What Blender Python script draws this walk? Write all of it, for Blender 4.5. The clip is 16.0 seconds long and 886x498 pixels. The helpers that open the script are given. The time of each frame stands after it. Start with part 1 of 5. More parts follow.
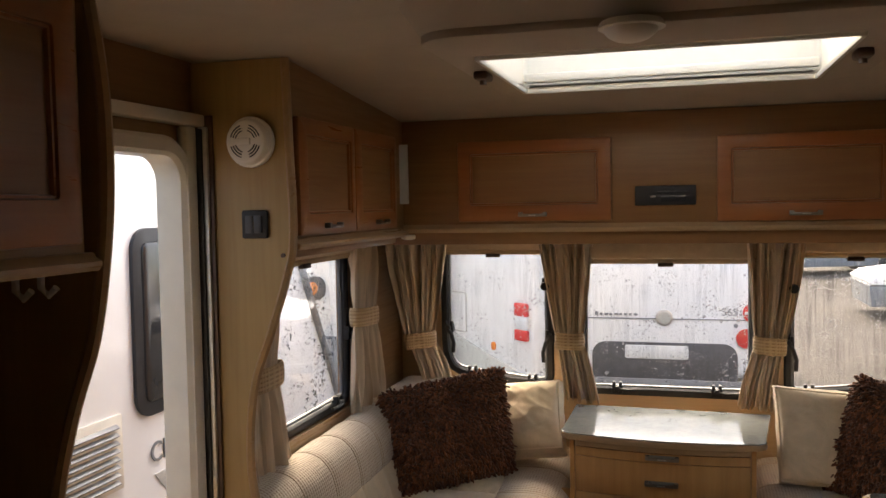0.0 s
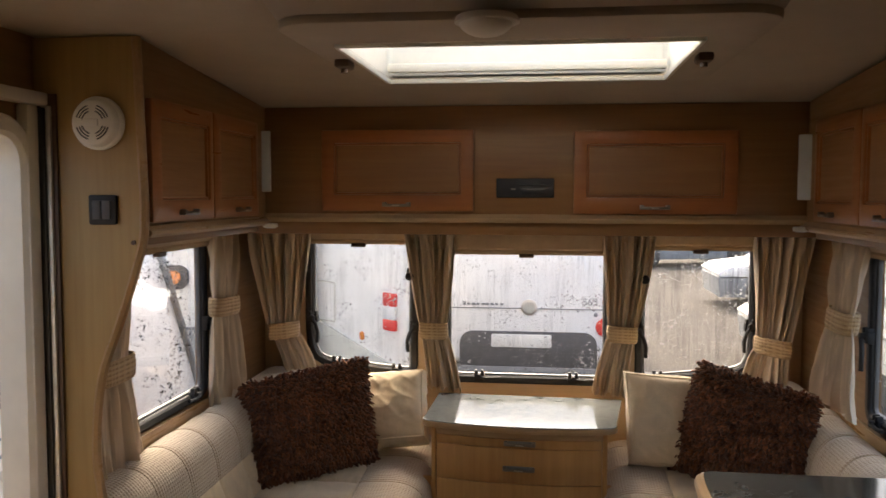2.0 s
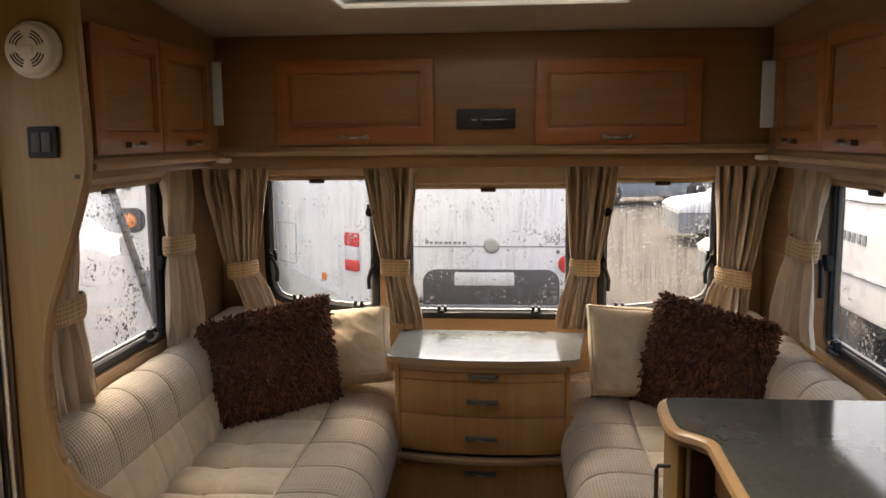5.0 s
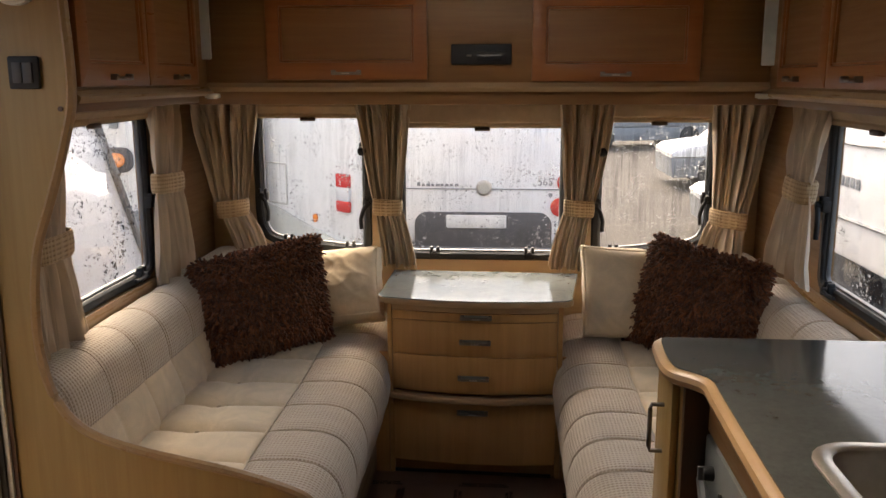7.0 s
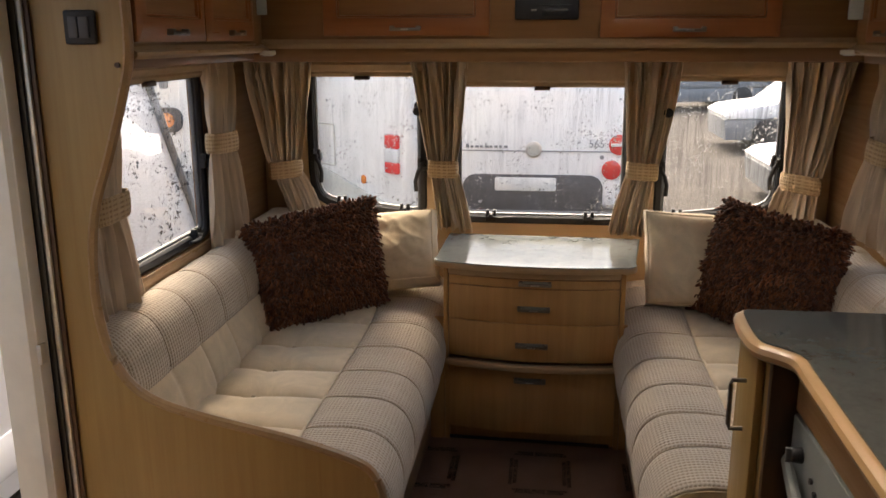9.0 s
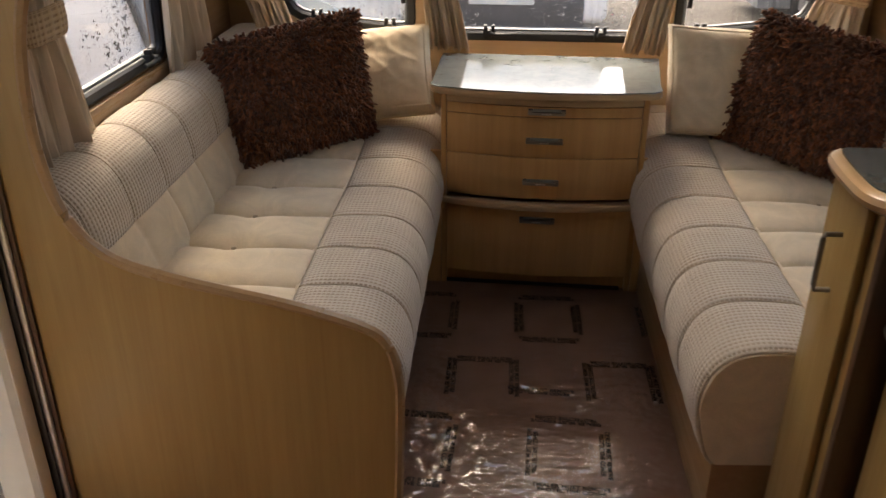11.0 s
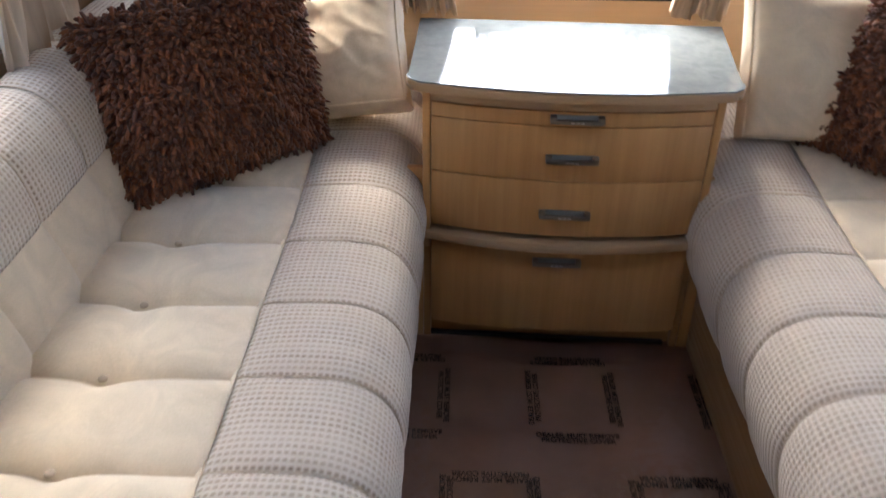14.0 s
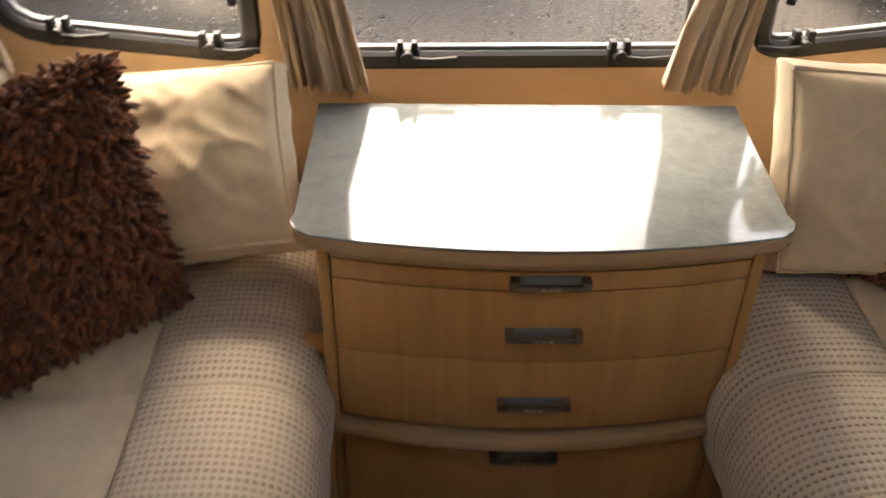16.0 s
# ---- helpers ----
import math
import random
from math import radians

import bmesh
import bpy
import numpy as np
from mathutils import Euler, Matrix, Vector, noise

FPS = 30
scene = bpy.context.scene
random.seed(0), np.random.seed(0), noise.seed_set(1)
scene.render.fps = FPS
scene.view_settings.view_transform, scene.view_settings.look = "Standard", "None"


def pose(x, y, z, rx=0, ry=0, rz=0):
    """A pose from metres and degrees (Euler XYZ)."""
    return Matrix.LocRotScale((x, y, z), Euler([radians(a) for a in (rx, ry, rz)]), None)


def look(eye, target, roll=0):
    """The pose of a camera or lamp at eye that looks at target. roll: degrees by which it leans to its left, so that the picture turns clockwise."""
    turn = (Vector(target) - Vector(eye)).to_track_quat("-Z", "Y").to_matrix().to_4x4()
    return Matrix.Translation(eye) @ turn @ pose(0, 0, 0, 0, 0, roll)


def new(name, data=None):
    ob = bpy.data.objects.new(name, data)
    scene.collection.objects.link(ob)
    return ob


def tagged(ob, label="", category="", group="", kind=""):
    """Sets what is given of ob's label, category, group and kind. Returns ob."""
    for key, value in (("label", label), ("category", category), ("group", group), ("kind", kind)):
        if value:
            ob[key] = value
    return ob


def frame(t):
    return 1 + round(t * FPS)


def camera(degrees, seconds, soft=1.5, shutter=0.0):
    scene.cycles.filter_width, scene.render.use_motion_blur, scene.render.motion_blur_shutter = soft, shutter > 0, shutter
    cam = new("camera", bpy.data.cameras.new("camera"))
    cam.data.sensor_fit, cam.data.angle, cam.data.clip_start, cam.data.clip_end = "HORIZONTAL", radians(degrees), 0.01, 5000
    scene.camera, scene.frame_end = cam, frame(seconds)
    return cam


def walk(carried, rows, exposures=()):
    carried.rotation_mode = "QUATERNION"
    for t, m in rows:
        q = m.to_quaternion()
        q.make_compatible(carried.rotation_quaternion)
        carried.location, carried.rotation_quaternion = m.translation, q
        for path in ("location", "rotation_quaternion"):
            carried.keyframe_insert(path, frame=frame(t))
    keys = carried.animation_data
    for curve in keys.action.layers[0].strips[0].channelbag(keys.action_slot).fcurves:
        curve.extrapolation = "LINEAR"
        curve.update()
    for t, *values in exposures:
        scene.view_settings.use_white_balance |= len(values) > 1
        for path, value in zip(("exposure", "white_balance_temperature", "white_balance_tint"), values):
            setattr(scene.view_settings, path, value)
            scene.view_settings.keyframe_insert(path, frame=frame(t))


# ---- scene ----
cam = camera(55.3, 16.0, shutter=0.5)

PATH = [
    (0, (0.112, -0.492, 1.598), (-0.435, 1.429, 1.495), -1.0),
    (0.5, (0.108, -0.518, 1.6), (-0.392, 1.416, 1.501), -0.5),
    (1, (0.116, -0.514, 1.598), (-0.28, 1.443, 1.49), 0.3),
    (1.5, (0.13, -0.497, 1.593), (-0.198, 1.473, 1.473), 0.3),
    (2, (0.144, -0.486, 1.597), (-0.109, 1.494, 1.468), 0.1),
    (2.5, (0.141, -0.48, 1.596), (-0.046, 1.507, 1.465), -0.0),
    (3, (0.14, -0.478, 1.595), (-0.019, 1.51, 1.452), 0.0),
    (5.5, (0.146, -0.422, 1.559), (-0.02, 1.547, 1.254), -0.6),
    (6, (0.144, -0.414, 1.556), (-0.017, 1.55, 1.217), -0.5),
    (6.5, (0.142, -0.408, 1.551), (-0.008, 1.553, 1.189), -0.2),
    (7, (0.135, -0.402, 1.545), (-0.008, 1.553, 1.147), -0.1),
    (7.5, (0.118, -0.402, 1.545), (-0.065, 1.545, 1.129), -0.3),
    (8, (0.102, -0.383, 1.538), (-0.116, 1.554, 1.091), -0.3),
    (8.5, (0.092, -0.358, 1.537), (-0.147, 1.573, 1.075), -0.2),
    (9, (0.07, -0.319, 1.532), (-0.171, 1.606, 1.047), -0.2),
    (9.5, (-0.007, -0.232, 1.525), (-0.147, 1.681, 0.955), -1.1),
    (10, (-0.08, -0.156, 1.471), (-0.128, 1.728, 0.801), 0.1),
    (10.2, (-0.112, -0.141, 1.468), (-0.146, 1.715, 0.723), 0.7),
    (12.3, (-0.08, 0.437, 1.428), (-0.385, 2.155, 0.451), -2.0),
    (12.5, (-0.111, 0.496, 1.427), (-0.375, 2.196, 0.409), -1.3),
    (13, (-0.171, 0.677, 1.431), (-0.28, 2.385, 0.397), -0.1),
    (13.5, (-0.225, 0.791, 1.412), (-0.191, 2.473, 0.33), 0.9),
    (14, (-0.213, 0.916, 1.405), (-0.253, 2.608, 0.34), 0.7),
    (14.5, (-0.095, 1.109, 1.412), (-0.199, 2.817, 0.376), 3.1),
    (15, (-0.064, 1.258, 1.405), (-0.297, 2.915, 0.31), 0.6),
    (15.5, (-0.128, 1.488, 1.404), (-0.198, 3.135, 0.272), 3.1),
    (16, (-0.172, 1.644, 1.384), (-0.086, 3.307, 0.278), 0.8),
]
EXPOSURES = [(0.0, 2.5, 7350, 10), (8.5, 2.42, 7350, 10), (10.2, 2.36, 7300, 10), (12.3, 3.28, 6500, 8), (13.2, 3.45, 5750, 8), (14.5, 3.45, 5750, 8), (15.0, 3.25, 6000, 10), (16.0, 2.95, 7500, 10)]
walk(cam, [(t, look(eye, target, roll)) for t, eye, target, roll in PATH], EXPOSURES)

# ---- light ----
world = bpy.data.worlds.new("overcast_sky")
scene.world = world
world.use_nodes = True
_wn = world.node_tree.nodes
_sky = _wn.new("ShaderNodeTexSky")
_sky.sky_type = "NISHITA"
_sky.sun_disc = False
_sky.sun_elevation, _sky.sun_rotation = radians(50), radians(-18)
_sky.air_density, _sky.dust_density, _sky.ozone_density = 1.0, 6.0, 1.0
_bg = _wn["Background"]
_bg.inputs["Strength"].default_value = 0.15
world.node_tree.links.new(_sky.outputs[0], _bg.inputs[0])
sun_data = bpy.data.lights.new("sun", "SUN")
sun_data.energy, sun_data.angle, sun_data.color = 0.5, radians(60), (1.0, 0.97, 0.93)
sun = new("sun", sun_data)
sun.matrix_world = look((0, 0, 30), (7.8, -24, 0))


# ---- materials ----
def material(name, rough=0.6, metal=0.0):
    m = bpy.data.materials.new(name)
    m.use_nodes = True
    b = m.node_tree.nodes["Principled BSDF"]
    b.inputs["Roughness"].default_value = rough
    b.inputs["Metallic"].default_value = metal
    return m, m.node_tree, b


def coords(nt, scale=(1, 1, 1), kind="Object"):
    tc = nt.nodes.new("ShaderNodeTexCoord")
    mp = nt.nodes.new("ShaderNodeMapping")
    mp.inputs["Scale"].default_value = scale
    nt.links.new(tc.outputs[kind], mp.inputs[0])
    return mp.outputs[0]


def noise_tex(nt, vec, scale, detail=4, rough=0.55, dist=0.0):
    n = nt.nodes.new("ShaderNodeTexNoise")
    n.inputs["Scale"].default_value = scale
    n.inputs["Detail"].default_value = detail
    n.inputs["Roughness"].default_value = rough
    n.inputs["Distortion"].default_value = dist
    nt.links.new(vec, n.inputs["Vector"])
    return n.outputs["Fac"]


def ramp(nt, fac, stops):
    r = nt.nodes.new("ShaderNodeValToRGB")
    e = r.color_ramp.elements
    while len(e) < len(stops):
        e.new(0.5)
    for k, (p, c) in enumerate(stops):
        e[k].position = p
        e[k].color = (*c, 1) if len(c) == 3 else c
    nt.links.new(fac, r.inputs[0])
    return r.outputs[0]


def mathn(nt, op, a, b=None):
    n = nt.nodes.new("ShaderNodeMath")
    n.operation = op
    for k, v in ((0, a), (1, b)):
        if v is None:
            continue
        if isinstance(v, (int, float)):
            n.inputs[k].default_value = v
        else:
            nt.links.new(v, n.inputs[k])
    return n.outputs[0]


def mix_col(nt, fac, a, b, blend="MIX"):
    n = nt.nodes.new("ShaderNodeMix")
    n.data_type, n.blend_type = "RGBA", blend
    for k, v in ((0, fac), (6, a), (7, b)):
        if isinstance(v, (int, float)):
            n.inputs[k].default_value = v
        elif isinstance(v, tuple):
            n.inputs[k].default_value = (*v, 1)
        else:
            nt.links.new(v, n.inputs[k])
    return n.outputs[2]


def bump(nt, bsdf, height, strength=0.3, dist=0.01):
    n = nt.nodes.new("ShaderNodeBump")
    n.inputs["Strength"].default_value = strength
    n.inputs["Distance"].default_value = dist
    nt.links.new(height, n.inputs["Height"])
    nt.links.new(n.outputs[0], bsdf.inputs["Normal"])


def veneer(name, light, dark, axis="z", rough=0.38):
    """Printed wood veneer with grain along one axis."""
    m, nt, b = material(name, rough)
    s = {"x": (1.2, 26, 26), "y": (26, 1.2, 26), "z": (26, 26, 1.2)}[axis]
    v = coords(nt, s)
    fine = noise_tex(nt, v, 2.2, 6, 0.62, 0.4)
    s2 = {"x": (0.5, 5, 5), "y": (5, 0.5, 5), "z": (5, 5, 0.5)}[axis]
    broad = noise_tex(nt, coords(nt, s2), 1.6, 3, 0.5, 0.8)
    f = mathn(nt, "ADD", mathn(nt, "MULTIPLY", fine, 0.55), mathn(nt, "MULTIPLY", broad, 0.45))
    col = ramp(nt, f, [(0.32, dark), (0.5, tuple((p + q) / 2 for p, q in zip(light, dark))), (0.66, light)])
    nt.links.new(col, b.inputs["Base Color"])
    nt.links.new(ramp(nt, fine, [(0.3, (rough + 0.1,) * 3), (0.7, (rough - 0.06,) * 3)]), b.inputs["Roughness"])
    bump(nt, b, fine, 0.06, 0.002)
    return m


def plain(name, col, rough=0.5, metal=0.0, var=0.12, scale=14.0, bumps=0.05, dist=0.002, coat=0.0):
    """Paint, plastic or metal with faint mottling at two scales."""
    m, nt, b = material(name, rough, metal)
    v = coords(nt)
    f = mathn(nt, "ADD", mathn(nt, "MULTIPLY", noise_tex(nt, v, scale, 5), 0.5), mathn(nt, "MULTIPLY", noise_tex(nt, v, scale * 0.13, 3), 0.5))
    lo, hi = tuple(c * (1 - var) for c in col), tuple(min(1, c * (1 + var)) for c in col)
    nt.links.new(ramp(nt, f, [(0.35, lo), (0.65, hi)]), b.inputs["Base Color"])
    if bumps:
        bump(nt, b, noise_tex(nt, v, scale * 9, 3), bumps, dist)
    b.inputs["Coat Weight"].default_value = coat
    return m


def suede(name, col):
    """Cream faux suede: cloudy nap, fine fibre."""
    m, nt, b = material(name, 0.9)
    v = coords(nt)
    cloud = noise_tex(nt, v, 9.0, 4, 0.6, 1.2)
    fine = noise_tex(nt, v, 420.0, 3)
    c = ramp(nt, cloud, [(0.3, tuple(k * 0.84 for k in col)), (0.7, tuple(min(1, k * 1.1) for k in col))])
    nt.links.new(mix_col(nt, 0.12, c, ramp(nt, fine, [(0.3, (0.25, 0.18, 0.1)), (0.7, (0.9, 0.8, 0.62))])), b.inputs["Base Color"])
    b.inputs["Sheen Weight"].default_value = 0.35
    b.inputs["Sheen Roughness"].default_value = 0.5
    bump(nt, b, mathn(nt, "ADD", mathn(nt, "MULTIPLY", fine, 0.3), cloud), 0.18, 0.003)
    return m


def waffle(name, base, dark, pu=0.0108, pv=0.0128):
    """Woven waffle cloth: pale ribs with brown weft dashes, on the mesh's own metre-scaled UV map."""
    m, nt, b = material(name, 0.95)
    tc = nt.nodes.new("ShaderNodeTexCoord")
    sep = nt.nodes.new("ShaderNodeSeparateXYZ")
    wob = noise_tex(nt, coords(nt), 60.0, 2)
    nt.links.new(tc.outputs["UV"], sep.inputs[0])
    jit = mathn(nt, "MULTIPLY", mathn(nt, "SUBTRACT", wob, 0.5), 0.9)
    su = mathn(nt, "SINE", mathn(nt, "ADD", mathn(nt, "MULTIPLY", sep.outputs[0], 2 * math.pi / pu), jit))
    sv = mathn(nt, "SINE", mathn(nt, "ADD", mathn(nt, "MULTIPLY", sep.outputs[1], 2 * math.pi / pv), jit))
    dash = ramp(nt, mathn(nt, "ADD", mathn(nt, "MULTIPLY", su, 0.5), 0.5), [(0.22, (0.16, 0.16, 0.16)), (0.62, (1, 1, 1))])
    row = ramp(nt, mathn(nt, "ADD", mathn(nt, "MULTIPLY", sv, 0.5), 0.5), [(0.50, (0, 0, 0)), (0.84, (1, 1, 1))])
    # some weft rows are browner than others
    uneven = noise_tex(nt, coords(nt, (3, 38, 3)), 1.0, 3, 0.6)
    worn = ramp(nt, uneven, [(0.34, (0.45, 0.45, 0.45)), (0.64, (1, 1, 1))])
    spot = mathn(nt, "MULTIPLY", mathn(nt, "MULTIPLY", dash, row), worn)
    cloud = noise_tex(nt, coords(nt), 14.0, 3)
    c = mix_col(nt, spot, base, dark)
    c = mix_col(nt, mathn(nt, "MULTIPLY", cloud, 0.3), c, tuple(k * 0.76 for k in base))
    nt.links.new(c, b.inputs["Base Color"])
    b.inputs["Sheen Weight"].default_value = 0.2
    rib = mathn(nt, "SUBTRACT", mathn(nt, "MULTIPLY", mathn(nt, "ADD", su, sv), -0.3), spot)
    bump(nt, b, rib, 0.5, 0.003)
    return m


def laminate(name, k=1.0, rough=0.085, gloss=0.85):
    """Blue-grey mottled laminate worktop, satin gloss with a faint orange-peel."""
    m, nt, b = material(name, rough)
    v = coords(nt)
    f = mathn(nt, "ADD", mathn(nt, "MULTIPLY", noise_tex(nt, v, 16, 8, 0.7, 0.6), 0.6), mathn(nt, "MULTIPLY", noise_tex(nt, v, 70, 5, 0.7), 0.4))
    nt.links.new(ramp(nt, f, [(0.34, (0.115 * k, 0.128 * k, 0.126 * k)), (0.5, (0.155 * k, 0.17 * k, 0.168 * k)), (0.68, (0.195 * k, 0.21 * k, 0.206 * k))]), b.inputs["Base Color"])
    nt.links.new(ramp(nt, noise_tex(nt, v, 90, 3), [(0.3, (rough * 0.85,) * 3), (0.7, (rough * 1.25,) * 3)]), b.inputs["Roughness"])
    b.inputs["Specular IOR Level"].default_value = gloss
    return m


def linen(name, col):
    m, nt, b = material(name, 0.92)
    tc = nt.nodes.new("ShaderNodeTexCoord")
    mp = nt.nodes.new("ShaderNodeMapping")
    mp.inputs["Scale"].default_value = (55, 3, 1)
    nt.links.new(tc.outputs["UV"], mp.inputs[0])
    streak = noise_tex(nt, mp.outputs[0], 1.0, 3, 0.5)
    mp2 = nt.nodes.new("ShaderNodeMapping")
    mp2.inputs["Scale"].default_value = (9, 2.2, 1)
    nt.links.new(tc.outputs["UV"], mp2.inputs[0])
    blot = noise_tex(nt, mp2.outputs[0], 1.0, 2, 0.5, 0.6)
    c = ramp(nt, streak, [(0.3, tuple(k * 0.72 for k in col)), (0.62, tuple(min(1, k * 1.06) for k in col))])
    c = mix_col(nt, ramp(nt, blot, [(0.58, (0, 0, 0)), (0.72, (0.6, 0.6, 0.6))]), c, (0.36, 0.2, 0.1))
    nt.links.new(c, b.inputs["Base Color"])
    bump(nt, b, noise_tex(nt, coords(nt), 500, 2), 0.2, 0.002)
    tr = nt.nodes.new("ShaderNodeBsdfTranslucent")
    nt.links.new(c, tr.inputs[0])
    mx = nt.nodes.new("ShaderNodeMixShader")
    mx.inputs[0].default_value = 0.16
    nt.links.new(b.outputs[0], mx.inputs[1])
    nt.links.new(tr.outputs[0], mx.inputs[2])
    nt.links.new(mx.outputs[0], nt.nodes["Material Output"].inputs[0])
    return m


def yarn(name):
    m, nt, b = material(name, 0.85)
    g = nt.nodes.new("ShaderNodeNewGeometry")
    nt.links.new(ramp(nt, g.outputs["Random Per Island"], [(0.0, (0.062, 0.0185, 0.006)), (0.6, (0.145, 0.045, 0.0135)), (1.0, (0.24, 0.081, 0.025))]), b.inputs["Base Color"])
    b.inputs["Sheen Weight"].default_value = 0.15
    bump(nt, b, noise_tex(nt, coords(nt), 350, 2), 0.4, 0.002)
    return m


def wet_pane(name, run=0.15, amount=0.45, tint=0.975, mist=0.004):
    """Clear acrylic with rain beads that bend the view, run marks and a little mist."""
    m, nt, b = material(name, 0.05)
    nt.nodes.remove(b)
    v = coords(nt)
    masks, domes = [], []
    patch = ramp(nt, noise_tex(nt, v, 7, 3, 0.6), [(0.36, (0, 0, 0)), (0.62, (1, 1, 1))])
    for scale, most in ((120, 0.42), (72, 0.40), (44, 0.34)):
        drops = nt.nodes.new("ShaderNodeTexVoronoi")
        drops.inputs["Scale"].default_value = scale
        nt.links.new(v, drops.inputs["Vector"])
        rnd = nt.nodes.new("ShaderNodeSeparateColor")
        nt.links.new(drops.outputs["Color"], rnd.inputs[0])
        keep = mathn(nt, "MULTIPLY", rnd.outputs[0], mathn(nt, "ADD", mathn(nt, "MULTIPLY", patch, 0.5), 0.6))
        size = mathn(nt, "MULTIPLY", mathn(nt, "SUBTRACT", keep, 1 - amount), most / amount)
        inside = mathn(nt, "SUBTRACT", size, drops.outputs["Distance"])
        masks.append(mathn(nt, "GREATER_THAN", inside, 0.0))
        domes.append(mathn(nt, "POWER", mathn(nt, "MAXIMUM", inside, 0.0), 0.5))
    d = mathn(nt, "MAXIMUM", mathn(nt, "MAXIMUM", masks[0], masks[1]), masks[2])
    h = mathn(nt, "MAXIMUM", mathn(nt, "MAXIMUM", domes[0], domes[1]), domes[2])
    runs = ramp(nt, noise_tex(nt, coords(nt, (75, 75, 3.2)), 1.0, 5, 0.62, 1.1), [(0.47, (0, 0, 0)), (0.66, (1, 1, 1))])
    runs = mathn(nt, "MULTIPLY", runs, ramp(nt, noise_tex(nt, v, 5, 2, 0.5), [(0.35, (0.15, 0.15, 0.15)), (0.65, (1, 1, 1))]))
    dome = nt.nodes.new("ShaderNodeBump")
    dome.inputs["Strength"].default_value, dome.inputs["Distance"].default_value = 1.0, 0.004
    nt.links.new(h, dome.inputs["Height"])

    def clear_of(k):
        n = nt.nodes.new("ShaderNodeBsdfTransparent")
        n.inputs[0].default_value = (k, k, k, 1)
        return n

    bead = nt.nodes.new("ShaderNodeBsdfRefraction")
    bead.inputs["Color"].default_value = (0.93, 0.93, 0.93, 1)
    bead.inputs["Roughness"].default_value, bead.inputs["IOR"].default_value = 0.0, 1.33
    nt.links.new(dome.outputs[0], bead.inputs["Normal"])
    haze = nt.nodes.new("ShaderNodeBsdfTranslucent")
    haze.inputs[0].default_value = (0.8, 0.8, 0.8, 1)
    gloss = nt.nodes.new("ShaderNodeBsdfGlossy")
    gloss.inputs["Roughness"].default_value = 0.03

    def blend(fac, a, c):
        n = nt.nodes.new("ShaderNodeMixShader")
        if isinstance(fac, float):
            n.inputs[0].default_value = fac
        else:
            nt.links.new(fac, n.inputs[0])
        nt.links.new(a.outputs[0], n.inputs[1])
        nt.links.new(c.outputs[0], n.inputs[2])
        return n

    s = blend(mathn(nt, "MULTIPLY", runs, run), clear_of(tint), clear_of(tint * 0.62))
    s = blend(d, s, blend(0.45, bead, clear_of(0.55)))
    s = blend(mist, s, haze)
    fr = nt.nodes.new("ShaderNodeFresnel")
    fr.inputs[0].default_value = 1.2
    s = blend(mathn(nt, "MULTIPLY", fr.outputs[0], 0.25), s, gloss)
    nt.links.new(s.outputs[0], nt.nodes["Material Output"].inputs[0])
    return m


def film_floor(name):
    """Brown floor under shiny crinkled protective film."""
    m, nt, b = material(name, 0.3)
    v = coords(nt)
    f = noise_tex(nt, v, 5, 6, 0.65)
    nt.links.new(ramp(nt, f, [(0.3, (0.34, 0.195, 0.14)), (0.7, (0.46, 0.275, 0.20))]), b.inputs["Base Color"])
    bump(nt, b, f, 0.1, 0.003)
    return m


def clear_film(name):
    """Thin clear polythene: mostly see-through, with a sharp gloss."""
    m, nt, b = material(name, 0.05)
    nt.nodes.remove(b)
    tp = nt.nodes.new("ShaderNodeBsdfTransparent")
    tp.inputs[0].default_value = (0.97, 0.965, 0.96, 1)
    gl = nt.nodes.new("ShaderNodeBsdfGlossy")
    gl.inputs["Roughness"].default_value = 0.08
    fr = nt.nodes.new("ShaderNodeFresnel")
    fr.inputs[0].default_value = 2.2
    mx = nt.nodes.new("ShaderNodeMixShader")
    nt.links.new(fr.outputs[0], mx.inputs[0])
    nt.links.new(tp.outputs[0], mx.inputs[1])
    nt.links.new(gl.outputs[0], mx.inputs[2])
    nt.links.new(mx.outputs[0], nt.nodes["Material Output"].inputs[0])
    return m


def gravel(name):
    m, nt, b = material(name, 0.85)
    b.inputs["Specular IOR Level"].default_value = 0.15
    v = coords(nt)
    vo = nt.nodes.new("ShaderNodeTexVoronoi")
    vo.inputs["Scale"].default_value = 45
    nt.links.new(v, vo.inputs["Vector"])
    f = mathn(nt, "ADD", mathn(nt, "MULTIPLY", vo.outputs["Distance"], 0.6), mathn(nt, "MULTIPLY", noise_tex(nt, v, 0.9, 4), 0.6))
    nt.links.new(ramp(nt, f, [(0.3, (0.034, 0.030, 0.026)), (0.75, (0.085, 0.075, 0.064))]), b.inputs["Base Color"])
    bump(nt, b, vo.outputs["Distance"], 0.6, 0.02)
    return m


def lens_mat(name, col):
    m, nt, b = material(name, 0.15)
    v = coords(nt)
    nt.links.new(mix_col(nt, noise_tex(nt, v, 90, 2), col, tuple(k * 0.6 for k in col)), b.inputs["Base Color"])
    b.inputs["Coat Weight"].default_value = 0.6
    return m


